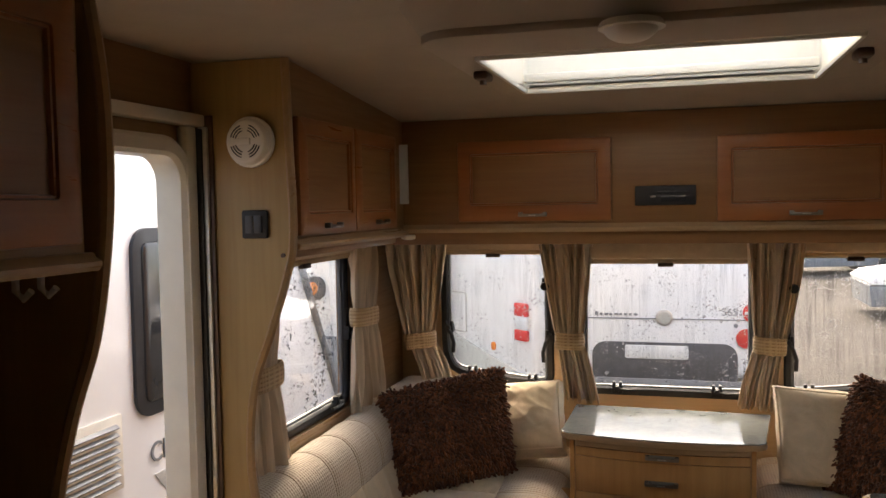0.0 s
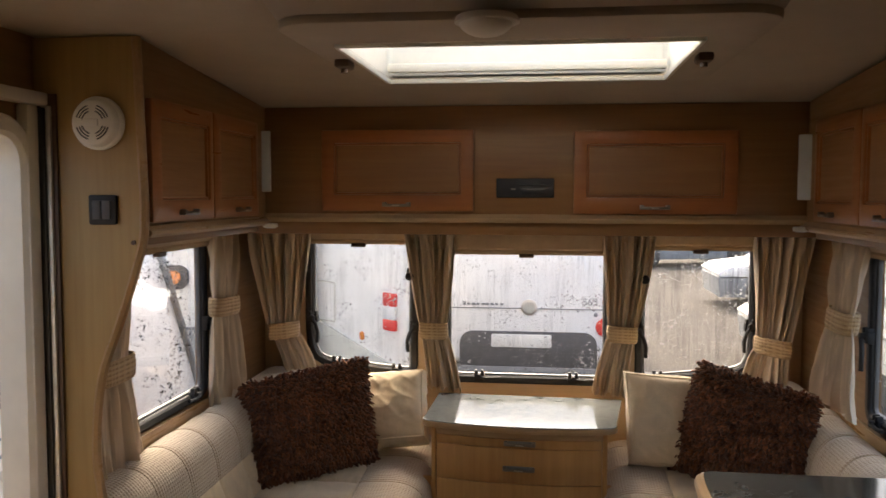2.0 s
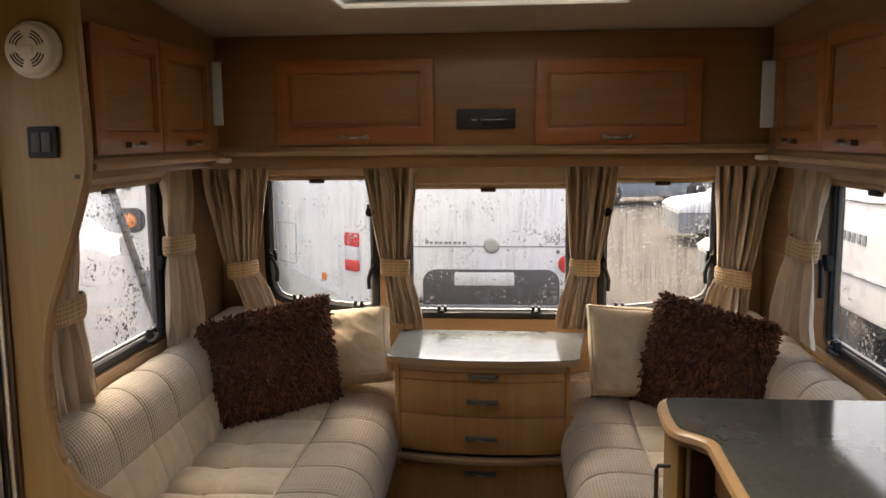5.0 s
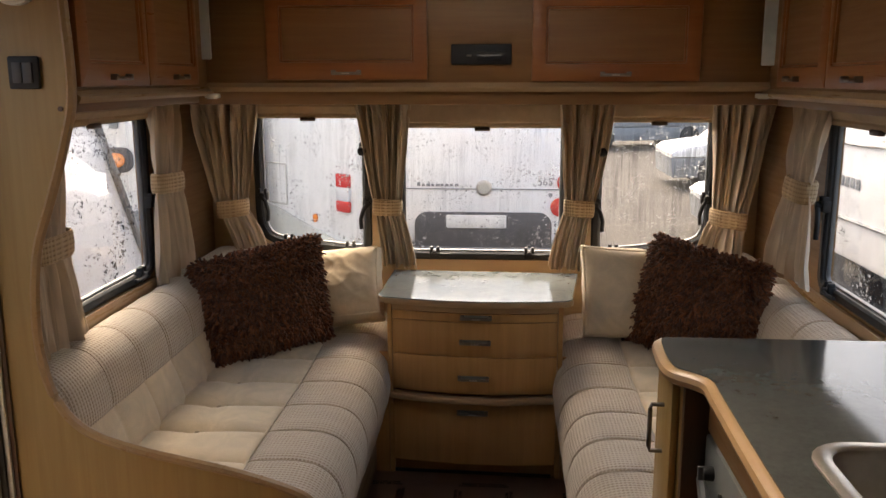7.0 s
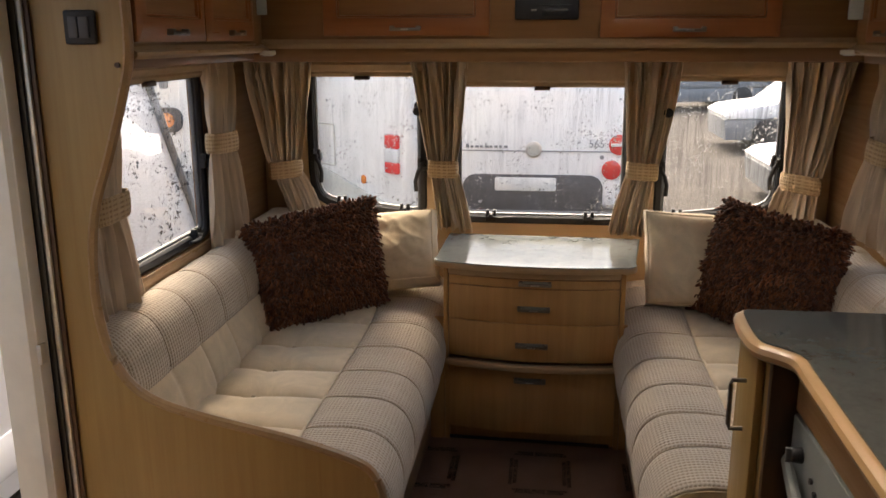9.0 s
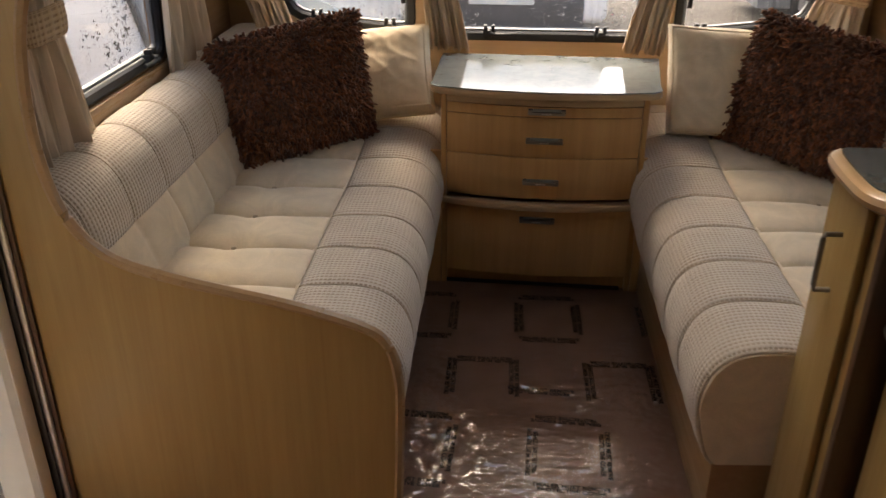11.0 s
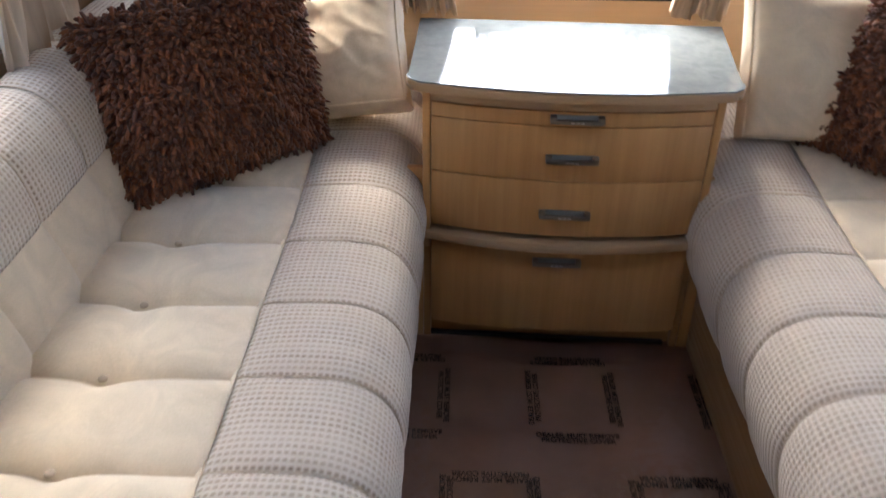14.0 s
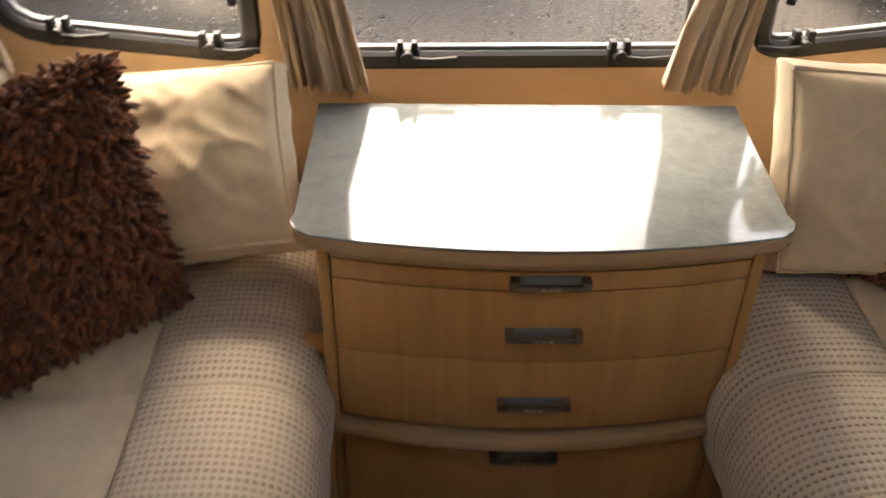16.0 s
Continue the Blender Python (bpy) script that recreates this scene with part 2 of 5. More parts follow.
MAPLE_V = veneer("maple_veneer_upright", (0.377, 0.248, 0.087), (0.299, 0.182, 0.059), "z")
CHEST_WOOD = veneer("warm_maple_veneer", (0.477, 0.259, 0.089), (0.356, 0.176, 0.054), "z")
MAPLE_H = veneer("maple_veneer_level", (0.271, 0.143, 0.054), (0.205, 0.098, 0.034), "x")
MAPLE_Y = veneer("maple_veneer_along", (0.295, 0.164, 0.064), (0.221, 0.113, 0.041), "y")
DOOR_FRAME = veneer("orange_cherry_frame", (0.330, 0.124, 0.038), (0.254, 0.086, 0.024), "x", 0.32)
DOOR_FRAME_Y = veneer("orange_cherry_frame_along", (0.330, 0.130, 0.039), (0.254, 0.091, 0.025), "y", 0.32)
DOOR_PANEL = veneer("cherry_door_panel", (0.279, 0.143, 0.056), (0.221, 0.102, 0.038), "x", 0.34)
DOOR_PANEL_Y = veneer("cherry_door_panel_along", (0.295, 0.152, 0.059), (0.230, 0.108, 0.039), "y", 0.34)
TRIM = veneer("beech_edging", (0.410, 0.267, 0.135), (0.336, 0.205, 0.094), "y", 0.3)
TRIM_X = veneer("beech_edging_level", (0.410, 0.275, 0.148), (0.344, 0.217, 0.107), "x", 0.3)
FRONT_BOARD = veneer("pale_front_board", (0.60, 0.44, 0.28), (0.53, 0.375, 0.225), "x", 0.4)
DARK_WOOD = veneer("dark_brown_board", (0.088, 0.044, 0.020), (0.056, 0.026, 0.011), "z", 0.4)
CEIL = plain("cream_ceiling_board", (0.43, 0.365, 0.28), 0.75, var=0.06, scale=8, bumps=0.12)
CREAM_PLASTIC = plain("cream_plastic", (0.66, 0.62, 0.52), 0.42, var=0.06, scale=18)
WHITE_PLASTIC = plain("aged_white_plastic", (0.72, 0.69, 0.6), 0.4, var=0.06, scale=20)
COOKER_GREY = plain("dark_grey_enamel", (0.17, 0.18, 0.17), 0.35, var=0.1, scale=20)
GREY_PLASTIC = plain("grey_green_plastic", (0.45, 0.45, 0.4), 0.45, var=0.06, scale=20)
BLACK_PLASTIC = plain("black_plastic", (0.012, 0.012, 0.013), 0.58, var=0.2, scale=25)
BLACK_RUBBER = plain("black_rubber", (0.018, 0.019, 0.022), 0.5, var=0.25, scale=30)
STEEL = plain("brushed_steel", (0.55, 0.53, 0.5), 0.3, 1.0, var=0.1, scale=40)
SATIN = plain("satin_nickel", (0.25, 0.23, 0.205), 0.36, 1.0, var=0.12, scale=60)
ALU = plain("worn_aluminium", (0.6, 0.6, 0.58), 0.4, 0.7, var=0.2, scale=30)
PALE_PAD = plain("pale_grey_foam_strip", (0.55, 0.58, 0.56), 0.8, var=0.08, scale=30)
CREAM = suede("cream_suede", (0.66, 0.535, 0.36))
CREAM_SATIN = suede("cream_cushion_cloth", (0.707, 0.567, 0.372))
WAFFLE = waffle("beige_waffle_weave", (0.577, 0.493, 0.381), (0.242, 0.163, 0.102))
WAFFLE_TIE = waffle("tieback_weave", (0.54, 0.39, 0.22), (0.24, 0.135, 0.055), 0.0092, 0.0092)
LINEN = linen("curtain_linen", (0.72, 0.60, 0.455))
BLIND = plain("tan_blind_fabric", (0.50, 0.37, 0.24), 0.7, var=0.1, scale=30)
YARN = yarn("brown_yarn")
LAMINATE = laminate("slate_laminate", 1.0, 0.085, 0.7)
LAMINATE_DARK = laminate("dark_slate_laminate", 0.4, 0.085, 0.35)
PANE = wet_pane("rain_spotted_acrylic")
PANE_RUN = wet_pane("rain_streaked_acrylic", 0.38, 0.58, 0.975)
PANE_WET = wet_pane("rain_run_acrylic", 0.95, 0.6, 0.95)
FLOOR = film_floor("floor_under_film")
FILM = clear_film("clear_polythene")
INK = plain("black_print", (0.01, 0.008, 0.008), 0.6, var=0.3, scale=60, bumps=0)
GRAVEL = gravel("wet_gravel")
VAN_WHITE = plain("white_grp", (0.88, 0.88, 0.87), 0.25, var=0.03, scale=3, coat=0.3)
VAN_DULL = plain("dull_wet_white_grp", (0.66, 0.66, 0.64), 0.35, var=0.06, scale=3, coat=0.2)
VAN_SIDE = plain("wet_white_side_panel", (0.82, 0.82, 0.81), 0.3, var=0.05, scale=3, coat=0.3)
VAN_GREY = plain("grey_moulding", (0.2, 0.21, 0.22), 0.4, var=0.1)
VAN_DARK = plain("dark_bumper", (0.06, 0.06, 0.065), 0.5, var=0.2)
TINTED = plain("tinted_window", (0.035, 0.037, 0.04), 0.08, var=0.3, scale=5, bumps=0)
RED = lens_mat("red_lens", (0.75, 0.03, 0.03))
AMBER = lens_mat("amber_lens", (0.9, 0.25, 0.03))
CLEAR = lens_mat("clear_lens", (0.75, 0.75, 0.75))
PLATE = plain("number_plate_white", (0.75, 0.75, 0.72), 0.4, var=0.04)

# ---- building helpers ----
BASE = {}


def thing(name, loc, label, category, group="", kind="", turn=None):
    ob = new(name)
    ob.matrix_world = pose(*loc, 0, 0, turn or 0)
    BASE[ob.name] = Vector(loc) if turn is None else Vector((0, 0, 0))
    return tagged(ob, label, category, group, kind)


def mesh_of(name, bm, mat, smooth=True, angle=35):
    me = bpy.data.meshes.new(name)
    bm.normal_update()
    if smooth:
        lim = radians(angle)
        for e in bm.edges:
            e.smooth = len(e.link_faces) == 2 and e.calc_face_angle(0) < lim
        for f in bm.faces:
            f.smooth = True
    bm.to_mesh(me)
    bm.free()
    for m in mat if isinstance(mat, (list, tuple)) else [mat]:
        me.materials.append(m)
    return me


def part(name, bm, mat, parent, label="", smooth=True):
    """Links a bmesh in world coordinates (or in the thing's own, where that is turned) as one mesh under a thing or part."""
    off = BASE[parent.name]
    if off.length:
        bmesh.ops.translate(bm, verts=bm.verts, vec=-off)
    ob = new(name, mesh_of(name, bm, mat, smooth))
    ob.parent = parent
    BASE[ob.name] = off
    return tagged(ob, label)


def solo(name, bm, mat, label, category="", group="", kind="", smooth=True):
    """A thing that is one mesh."""
    ob = new(name, mesh_of(name, bm, mat, smooth))
    BASE[ob.name] = Vector((0, 0, 0))
    return tagged(ob, label, category, group, kind)


def box(x0, x1, y0, y1, z0, z1, bev=0.004, seg=2, bm=None):
    own = bmesh.new()
    bmesh.ops.create_cube(own, size=1)
    for v in own.verts:
        v.co = (x0 + (v.co.x + 0.5) * (x1 - x0), y0 + (v.co.y + 0.5) * (y1 - y0), z0 + (v.co.z + 0.5) * (z1 - z0))
    if bev:
        bmesh.ops.bevel(own, geom=own.edges[:], offset=bev, segments=seg, affect="EDGES", profile=0.5)
    return own if bm is None else merge(bm, own)


def merge(bm, other):
    me = bpy.data.meshes.new("tmp")
    other.to_mesh(me)
    other.free()
    bm.from_mesh(me)
    bpy.data.meshes.remove(me)
    return bm


def moved(bm, m):
    bmesh.ops.transform(bm, matrix=m, verts=bm.verts)
    return bm


def cyl(r, h, seg=24, r2=None, bev=0.0):
    """A capped cylinder from z = 0 to h."""
    bm = bmesh.new()
    bmesh.ops.create_cone(bm, cap_ends=True, segments=seg, radius1=r, radius2=r if r2 is None else r2, depth=h)
    bmesh.ops.translate(bm, verts=bm.verts, vec=(0, 0, h / 2))
    if bev:
        es = [e for e in bm.edges if abs(e.verts[0].co.z - e.verts[1].co.z) < 1e-6]
        bmesh.ops.bevel(bm, geom=es, offset=bev, segments=2, affect="EDGES", profile=0.5)
    return bm


def rounded(x0, x1, z0, z1, r, n=6, radii=None):
    """A rounded rectangle as (x, z) points, counter-clockwise from the lower left corner. radii: one for each corner."""
    rr = radii or (r, r, r, r)
    out = []
    for (cx, cz, a0), q in zip(((x0, z0, 180), (x1, z0, 270), (x1, z1, 0), (x0, z1, 90)), rr):
        sx, sz = (1 if cx == x0 else -1), (1 if cz == z0 else -1)
        for k in range(n + 1):
            a = radians(a0 + 90 * k / n)
            out.append((cx + sx * q + q * math.cos(a), cz + sz * q + q * math.sin(a)))
    return out


def slab(outer, holes, thick, put, bev=0.0):
    """A plate with holes: 2D loops filled, made thick, laid into the world by put(u, v, w)."""
    bm = bmesh.new()
    edges = []
    for loop in (outer, *holes):
        vs = [bm.verts.new((u, v, 0)) for u, v in loop]
        edges += [bm.edges.new((vs[k], vs[(k + 1) % len(vs)])) for k in range(len(vs))]
    bmesh.ops.triangle_fill(bm, use_beauty=True, use_dissolve=False, edges=edges)
    got = bmesh.ops.extrude_face_region(bm, geom=bm.faces[:])
    top = [g for g in got["geom"] if isinstance(g, bmesh.types.BMVert)]
    bmesh.ops.translate(bm, verts=top, vec=(0, 0, thick))
    bmesh.ops.recalc_face_normals(bm, faces=bm.faces[:])
    if bev:
        es = [e for e in bm.edges if len(e.link_faces) == 2 and abs(e.calc_face_angle(0) - math.pi / 2) < 0.3 and abs(e.verts[0].co.z - e.verts[1].co.z) < 1e-6]
        bmesh.ops.bevel(bm, geom=es, offset=bev, segments=2, affect="EDGES", profile=0.5)
    for v in bm.verts:
        v.co = Vector(put(v.co.x, v.co.y, v.co.z))
    bmesh.ops.recalc_face_normals(bm, faces=bm.faces[:])
    return bm


def ring(loop, width, depth, put, bulge=0.4):
    """A rounded band of that width inside a closed loop (u, v), standing depth out of its plane."""
    n = len(loop)
    pts = [Vector(p) for p in loop]
    prof = [(0, 0), (0, depth * 0.7), (width * 0.2, depth), (width * 0.8, depth), (width, depth * 0.6), (width, 0)]
    bm = bmesh.new()
    rows = []
    for k in range(n):
        t = (pts[(k + 1) % n] - pts[k - 1]).normalized()
        inward = Vector((-t.y, t.x))
        rows.append([bm.verts.new(put(*(pts[k] + inward * a), b)) for a, b in prof])
    for k in range(n):
        a, b = rows[k], rows[(k + 1) % n]
        for j in range(len(prof)):
            bm.faces.new((a[j], b[j], b[(j + 1) % len(prof)], a[(j + 1) % len(prof)]))
    bmesh.ops.recalc_face_normals(bm, faces=bm.faces[:])
    return bm


def tube(points, r, seg=8, flat=1.0):
    """A round bar along points."""
    bm = bmesh.new()
    pts = [Vector(p) for p in points]
    rows = []
    for k, p in enumerate(pts):
        t = (pts[min(k + 1, len(pts) - 1)] - pts[max(k - 1, 0)]).normalized()
        side = t.cross(Vector((0, 0, 1)) if abs(t.z) < 0.9 else Vector((0, 1, 0))).normalized()
        up = side.cross(t)
        rows.append([bm.verts.new(p + side * r * math.cos(2 * math.pi * j / seg) + up * r * flat * math.sin(2 * math.pi * j / seg)) for j in range(seg)])
    for a, b in zip(rows, rows[1:]):
        for j in range(seg):
            bm.faces.new((a[j], a[(j + 1) % seg], b[(j + 1) % seg], b[j]))
    bm.faces.new(rows[0][::-1])
    bm.faces.new(rows[-1])
    bmesh.ops.recalc_face_normals(bm, faces=bm.faces[:])
    return bm


def grid(nu, nv, at, uv=None, close_v=False):
    """A sheet of nu x nv points at(i, j); uv(i, j) in metres."""
    bm = bmesh.new()
    vs = [[bm.verts.new(at(i, j)) for j in range(nv)] for i in range(nu)]
    lay = bm.loops.layers.uv.new("UVMap") if uv else None
    for i in range(nu - 1):
        for j in range(nv - 1):
            f = bm.faces.new((vs[i][j], vs[i + 1][j], vs[i + 1][j + 1], vs[i][j + 1]))
            if uv:
                for l, (a, b) in zip(f.loops, ((i, j), (i + 1, j), (i + 1, j + 1), (i, j + 1))):
                    l[lay].uv = uv(a, b)
    return bm


def lerp(a, b, t):
    return a + (b - a) * t

# ---- the shell of the caravan ----
XL, XR, YF, YB = -1.15, 1.20, 3.22, -1.70
ZT, ZF = 1.99, 1.908  # ceiling over the aisle and at the front lockers


def ceil_z(y):
    return ZT if y < 1.5 else max(ZF - 0.03, lerp(ZT, ZF, (y - 1.5) / (2.465 - 1.5)))


def left_put(u, v, w):
    return (XL - w, u, v)


def right_put(u, v, w):
    return (XR + w, u, v)


def front_put(u, v, w):
    return (u, YF + w, v)


WIN_L = rounded(1.70, 2.56, 0.835, 1.44, 0.06)
WIN_R = rounded(1.62, 2.47, 0.84, 1.43, 0.06)
DOOR = rounded(0.76, 1.443, 0.02, 1.755, 0.09, radii=(0.02, 0.02, 0.09, 0.09))
WIN_C = rounded(-0.335, 0.414, 0.762, 1.391, 0.05)
WIN_FL = [(-0.957, 0.98), (-0.953, 0.93), (-0.942, 0.886), (-0.918, 0.848), (-0.88, 0.825), (-0.831, 0.813), (-0.536, 0.781), (-0.49, 0.780), (-0.463, 0.789), (-0.447, 0.806), (-0.441, 0.832), (-0.441, 1.391), (-0.446, 1.408), (-0.462, 1.418), (-0.92, 1.418), (-0.945, 1.411), (-0.957, 1.391)]
WIN_FR = [(0.068 - u, v) for u, v in WIN_FL][::-1]

floor = solo("floor", box(XL, XR, YB, YF, -0.06, 0.0, 0), FLOOR, "brown floor under crinkled shiny protective film", "floor", kind="structure", smooth=False)
wall_left = solo("wall_left", slab([(YB, 0), (YF, 0), (YF, 2.05), (YB, 2.05)], [DOOR, WIN_L], 0.045, left_put), MAPLE_Y, "wood-effect side wall with doorway and window", "wall", kind="structure", smooth=False)
wall_right = solo("wall_right", slab([(YB, 0), (YF, 0), (YF, 2.05), (YB, 2.05)], [WIN_R], 0.045, right_put), MAPLE_Y, "wood-effect side wall with one window", "wall", kind="structure", smooth=False)
wall_front = solo("wall_front", slab([(XL - 0.045, 0), (XR + 0.045, 0), (XR + 0.045, 2.05), (XL - 0.045, 2.05)], [WIN_C, WIN_FL, WIN_FR], 0.045, front_put), FRONT_BOARD, "pale wood-effect front wall with three windows", "wall", kind="structure", smooth=False)
wall_back = solo("wall_back", box(XL - 0.045, XR + 0.045, YB - 0.045, YB, 0, 2.05, 0), MAPLE_H, "plain wood-effect rear partition", "wall", kind="structure", smooth=False)


def build_ceiling():
    ys = [YB, 0.0, 0.9, 1.365, 1.5, 1.99, 2.2, 2.465, 2.7, YF]
    xs = [XL, -0.34, 0.468, XR]
    bm = bmesh.new()
    vs = {(i, j, k): bm.verts.new((x, y, ceil_z(y) + k * 0.05)) for i, x in enumerate(xs) for j, y in enumerate(ys) for k in (0, 1)}
    for i in range(3):
        for j in range(len(ys) - 1):
            if i == 1 and 3 <= j <= 4:
                continue
            for k in (0, 1):
                bm.faces.new([vs[a, b, k] for a, b in ((i, j), (i + 1, j), (i + 1, j + 1), (i, j + 1))])
    bmesh.ops.recalc_face_normals(bm, faces=bm.faces[:])
    return solo("ceiling", bm, CEIL, "dull cream caravan ceiling board", "ceiling", kind="structure", smooth=False)


build_ceiling()


def build_rooflight():
    x0, x1, y0, y1, z = -0.415, 0.58, 1.14, 2.10, 1.928
    ox0, ox1, oy0, oy1 = -0.34, 0.468, 1.365, 1.99
    t = thing("rooflight", ((x0 + x1) / 2, (y0 + y1) / 2, z), "cream framed rooflight with a bright translucent dome", "rooflight", kind="structure")
    outer, inner = rounded(x0, x1, y0, y1, 0.09), rounded(ox0, ox1, oy0, oy1, 0.02)
    bm = slab(outer, [inner], 0.022, lambda u, v, w: (u, v, z + w), 0.006)
    part("frame", bm, CEIL, t)
    # sloping skirt from the frame up to the ceiling
    bm = bmesh.new()
    n = len(outer)
    cx, cy = (x0 + x1) / 2, (y0 + y1) / 2
    lo = [bm.verts.new((u, v, z + 0.018)) for u, v in outer]
    hi = []
    for u, v in outer:
        uu = cx + (u - cx) * 1.04
        vv = cy + (v - cy) * (1.22 if v < cy else 1.08)
        hi.append(bm.verts.new((uu, vv, ceil_z(vv) + 0.004)))
    for k in range(n):
        bm.faces.new((lo[k], lo[(k + 1) % n], hi[(k + 1) % n], hi[k]))
    part("skirt", bm, CEIL, t)
    # shaft, inner lip, dome
    bm = bmesh.new()
    a = [bm.verts.new((u, v, z + 0.01)) for u, v in inner]
    b = [bm.verts.new((u, v, z + 0.17)) for u, v in inner]
    for k in range(len(a)):
        bm.faces.new((a[k], a[(k + 1) % len(a)], b[(k + 1) % len(b)], b[k]))
    part("shaft", bm, WHITE_PLASTIC, t)
    part("lip", ring([(u, v) for u, v in inner], 0.014, 0.012, lambda u, v, w: (u, v, z + 0.004 - w)), WHITE_PLASTIC, t)
    part("blind_rail", box(ox0 + 0.01, ox1 - 0.01, oy1 - 0.045, oy1 - 0.02, z + 0.02, z + 0.045, 0.005), WHITE_PLASTIC, t)
    m, nt, b = material("opal_dome", 0.3)
    nt.nodes.remove(b)
    tr = nt.nodes.new("ShaderNodeBsdfTranslucent")
    nt.links.new(ramp(nt, noise_tex(nt, coords(nt), 3, 3), [(0.3, (0.85, 0.84, 0.78)), (0.7, (0.95, 0.94, 0.88))]), tr.inputs[0])
    tp = nt.nodes.new("ShaderNodeBsdfTransparent")
    mx = nt.nodes.new("ShaderNodeMixShader")
    mx.inputs[0].default_value = 0.82
    nt.links.new(tr.outputs[0], mx.inputs[1])
    nt.links.new(tp.outputs[0], mx.inputs[2])
    nt.links.new(mx.outputs[0], nt.nodes["Material Output"].inputs[0])
    bm = grid(13, 11, lambda i, j: (lerp(ox0 - 0.03, ox1 + 0.03, i / 12), lerp(oy0 - 0.03, oy1 + 0.03, j / 10), z + 0.15 + 0.07 * math.sin(math.pi * i / 12) ** 0.5 * math.sin(math.pi * j / 10) ** 0.5))
    dome = part("dome", bm, m, t, "translucent opal dome")
    dome.visible_shadow = False
    for sx, x in ((-1, ox0 - 0.03), (1, ox1 + 0.03)):
        bm = box(x - 0.018, x + 0.018, 1.56, 1.63, z - 0.02, z + 0.001, 0.006)
        merge(bm, moved(cyl(0.009, 0.03, 12), pose(x, 1.595, z - 0.03)))
        part("catch", bm, DARK_WOOD, t, "brown plastic catch")
    # round lamp in the near rail
    lamp = thing("ceiling_lamp", (0.022, 1.105, z), "small round cream ceiling lamp, switched off", "lamp")
    part("base", moved(cyl(0.062, 0.014, 32, 0.056, 0.003), pose(0.022, 1.105, z - 0.014)), CREAM_PLASTIC, lamp)
    bm = bmesh.new()
    bmesh.ops.create_uvsphere(bm, u_segments=28, v_segments=12, radius=0.05)
    for v in bm.verts:
        v.co = Vector((0.02 + v.co.x, 1.105 + v.co.y, z - 0.012 + min(0, v.co.z) * 0.55))
    part("diffuser", bm, WHITE_PLASTIC, lamp)


build_rooflight()


# ---- windows ----
def inset(loop, d):
    pts = [Vector(p) for p in loop]
    out = []
    for k in range(len(pts)):
        t = (pts[(k + 1) % len(pts)] - pts[k - 1]).normalized()
        out.append(tuple(pts[k] + Vector((-t.y, t.x)) * d))
    return out


def latch(parent, put, u, v, flip=1, up=False, big=1.45):
    """A black window catch: base block, knob and swung lever."""
    bm = bmesh.new()
    own = box(u - 0.016, u + 0.016, v - 0.010, v + 0.016, -0.004, 0.014, 0.003)
    merge(bm, own)
    merge(bm, moved(cyl(0.009, 0.026, 14, bev=0.002), pose(u, v + 0.006, 0.0)))
    merge(bm, box(u - 0.014, u - 0.005, v + 0.008, v + 0.026, 0.0, 0.016, 0.002))
    merge(bm, box(u + 0.005, u + 0.014, v + 0.008, v + 0.026, 0.0, 0.016, 0.002))
    if up is None:
        merge(bm, moved(cyl(0.008, 0.034, 14, bev=0.002), pose(u, v + 0.004, 0.012)))
        merge(bm, moved(cyl(0.013, 0.010, 16, bev=0.003), pose(u, v + 0.004, 0.044)))
    elif up:
        merge(bm, tube([(u, v + 0.004, 0.022), (u + flip * 0.012, v - 0.012, 0.024), (u + flip * 0.02, v - 0.04, 0.026), (u + flip * 0.018, v - 0.07, 0.026)], 0.006))
    else:
        merge(bm, tube([(u, v + 0.006, 0.022), (u + flip * 0.03, v + 0.004, 0.024), (u + flip * 0.065, v + 0.006, 0.022)], 0.0045))
    for w in bm.verts:
        w.co = Vector(put(u + (w.co.x - u) * big, v + (w.co.y - v) * big, -w.co.z * big))
    bmesh.ops.recalc_face_normals(bm, faces=bm.faces[:])
    part("catch", bm, BLACK_PLASTIC, parent, "black plastic window catch")


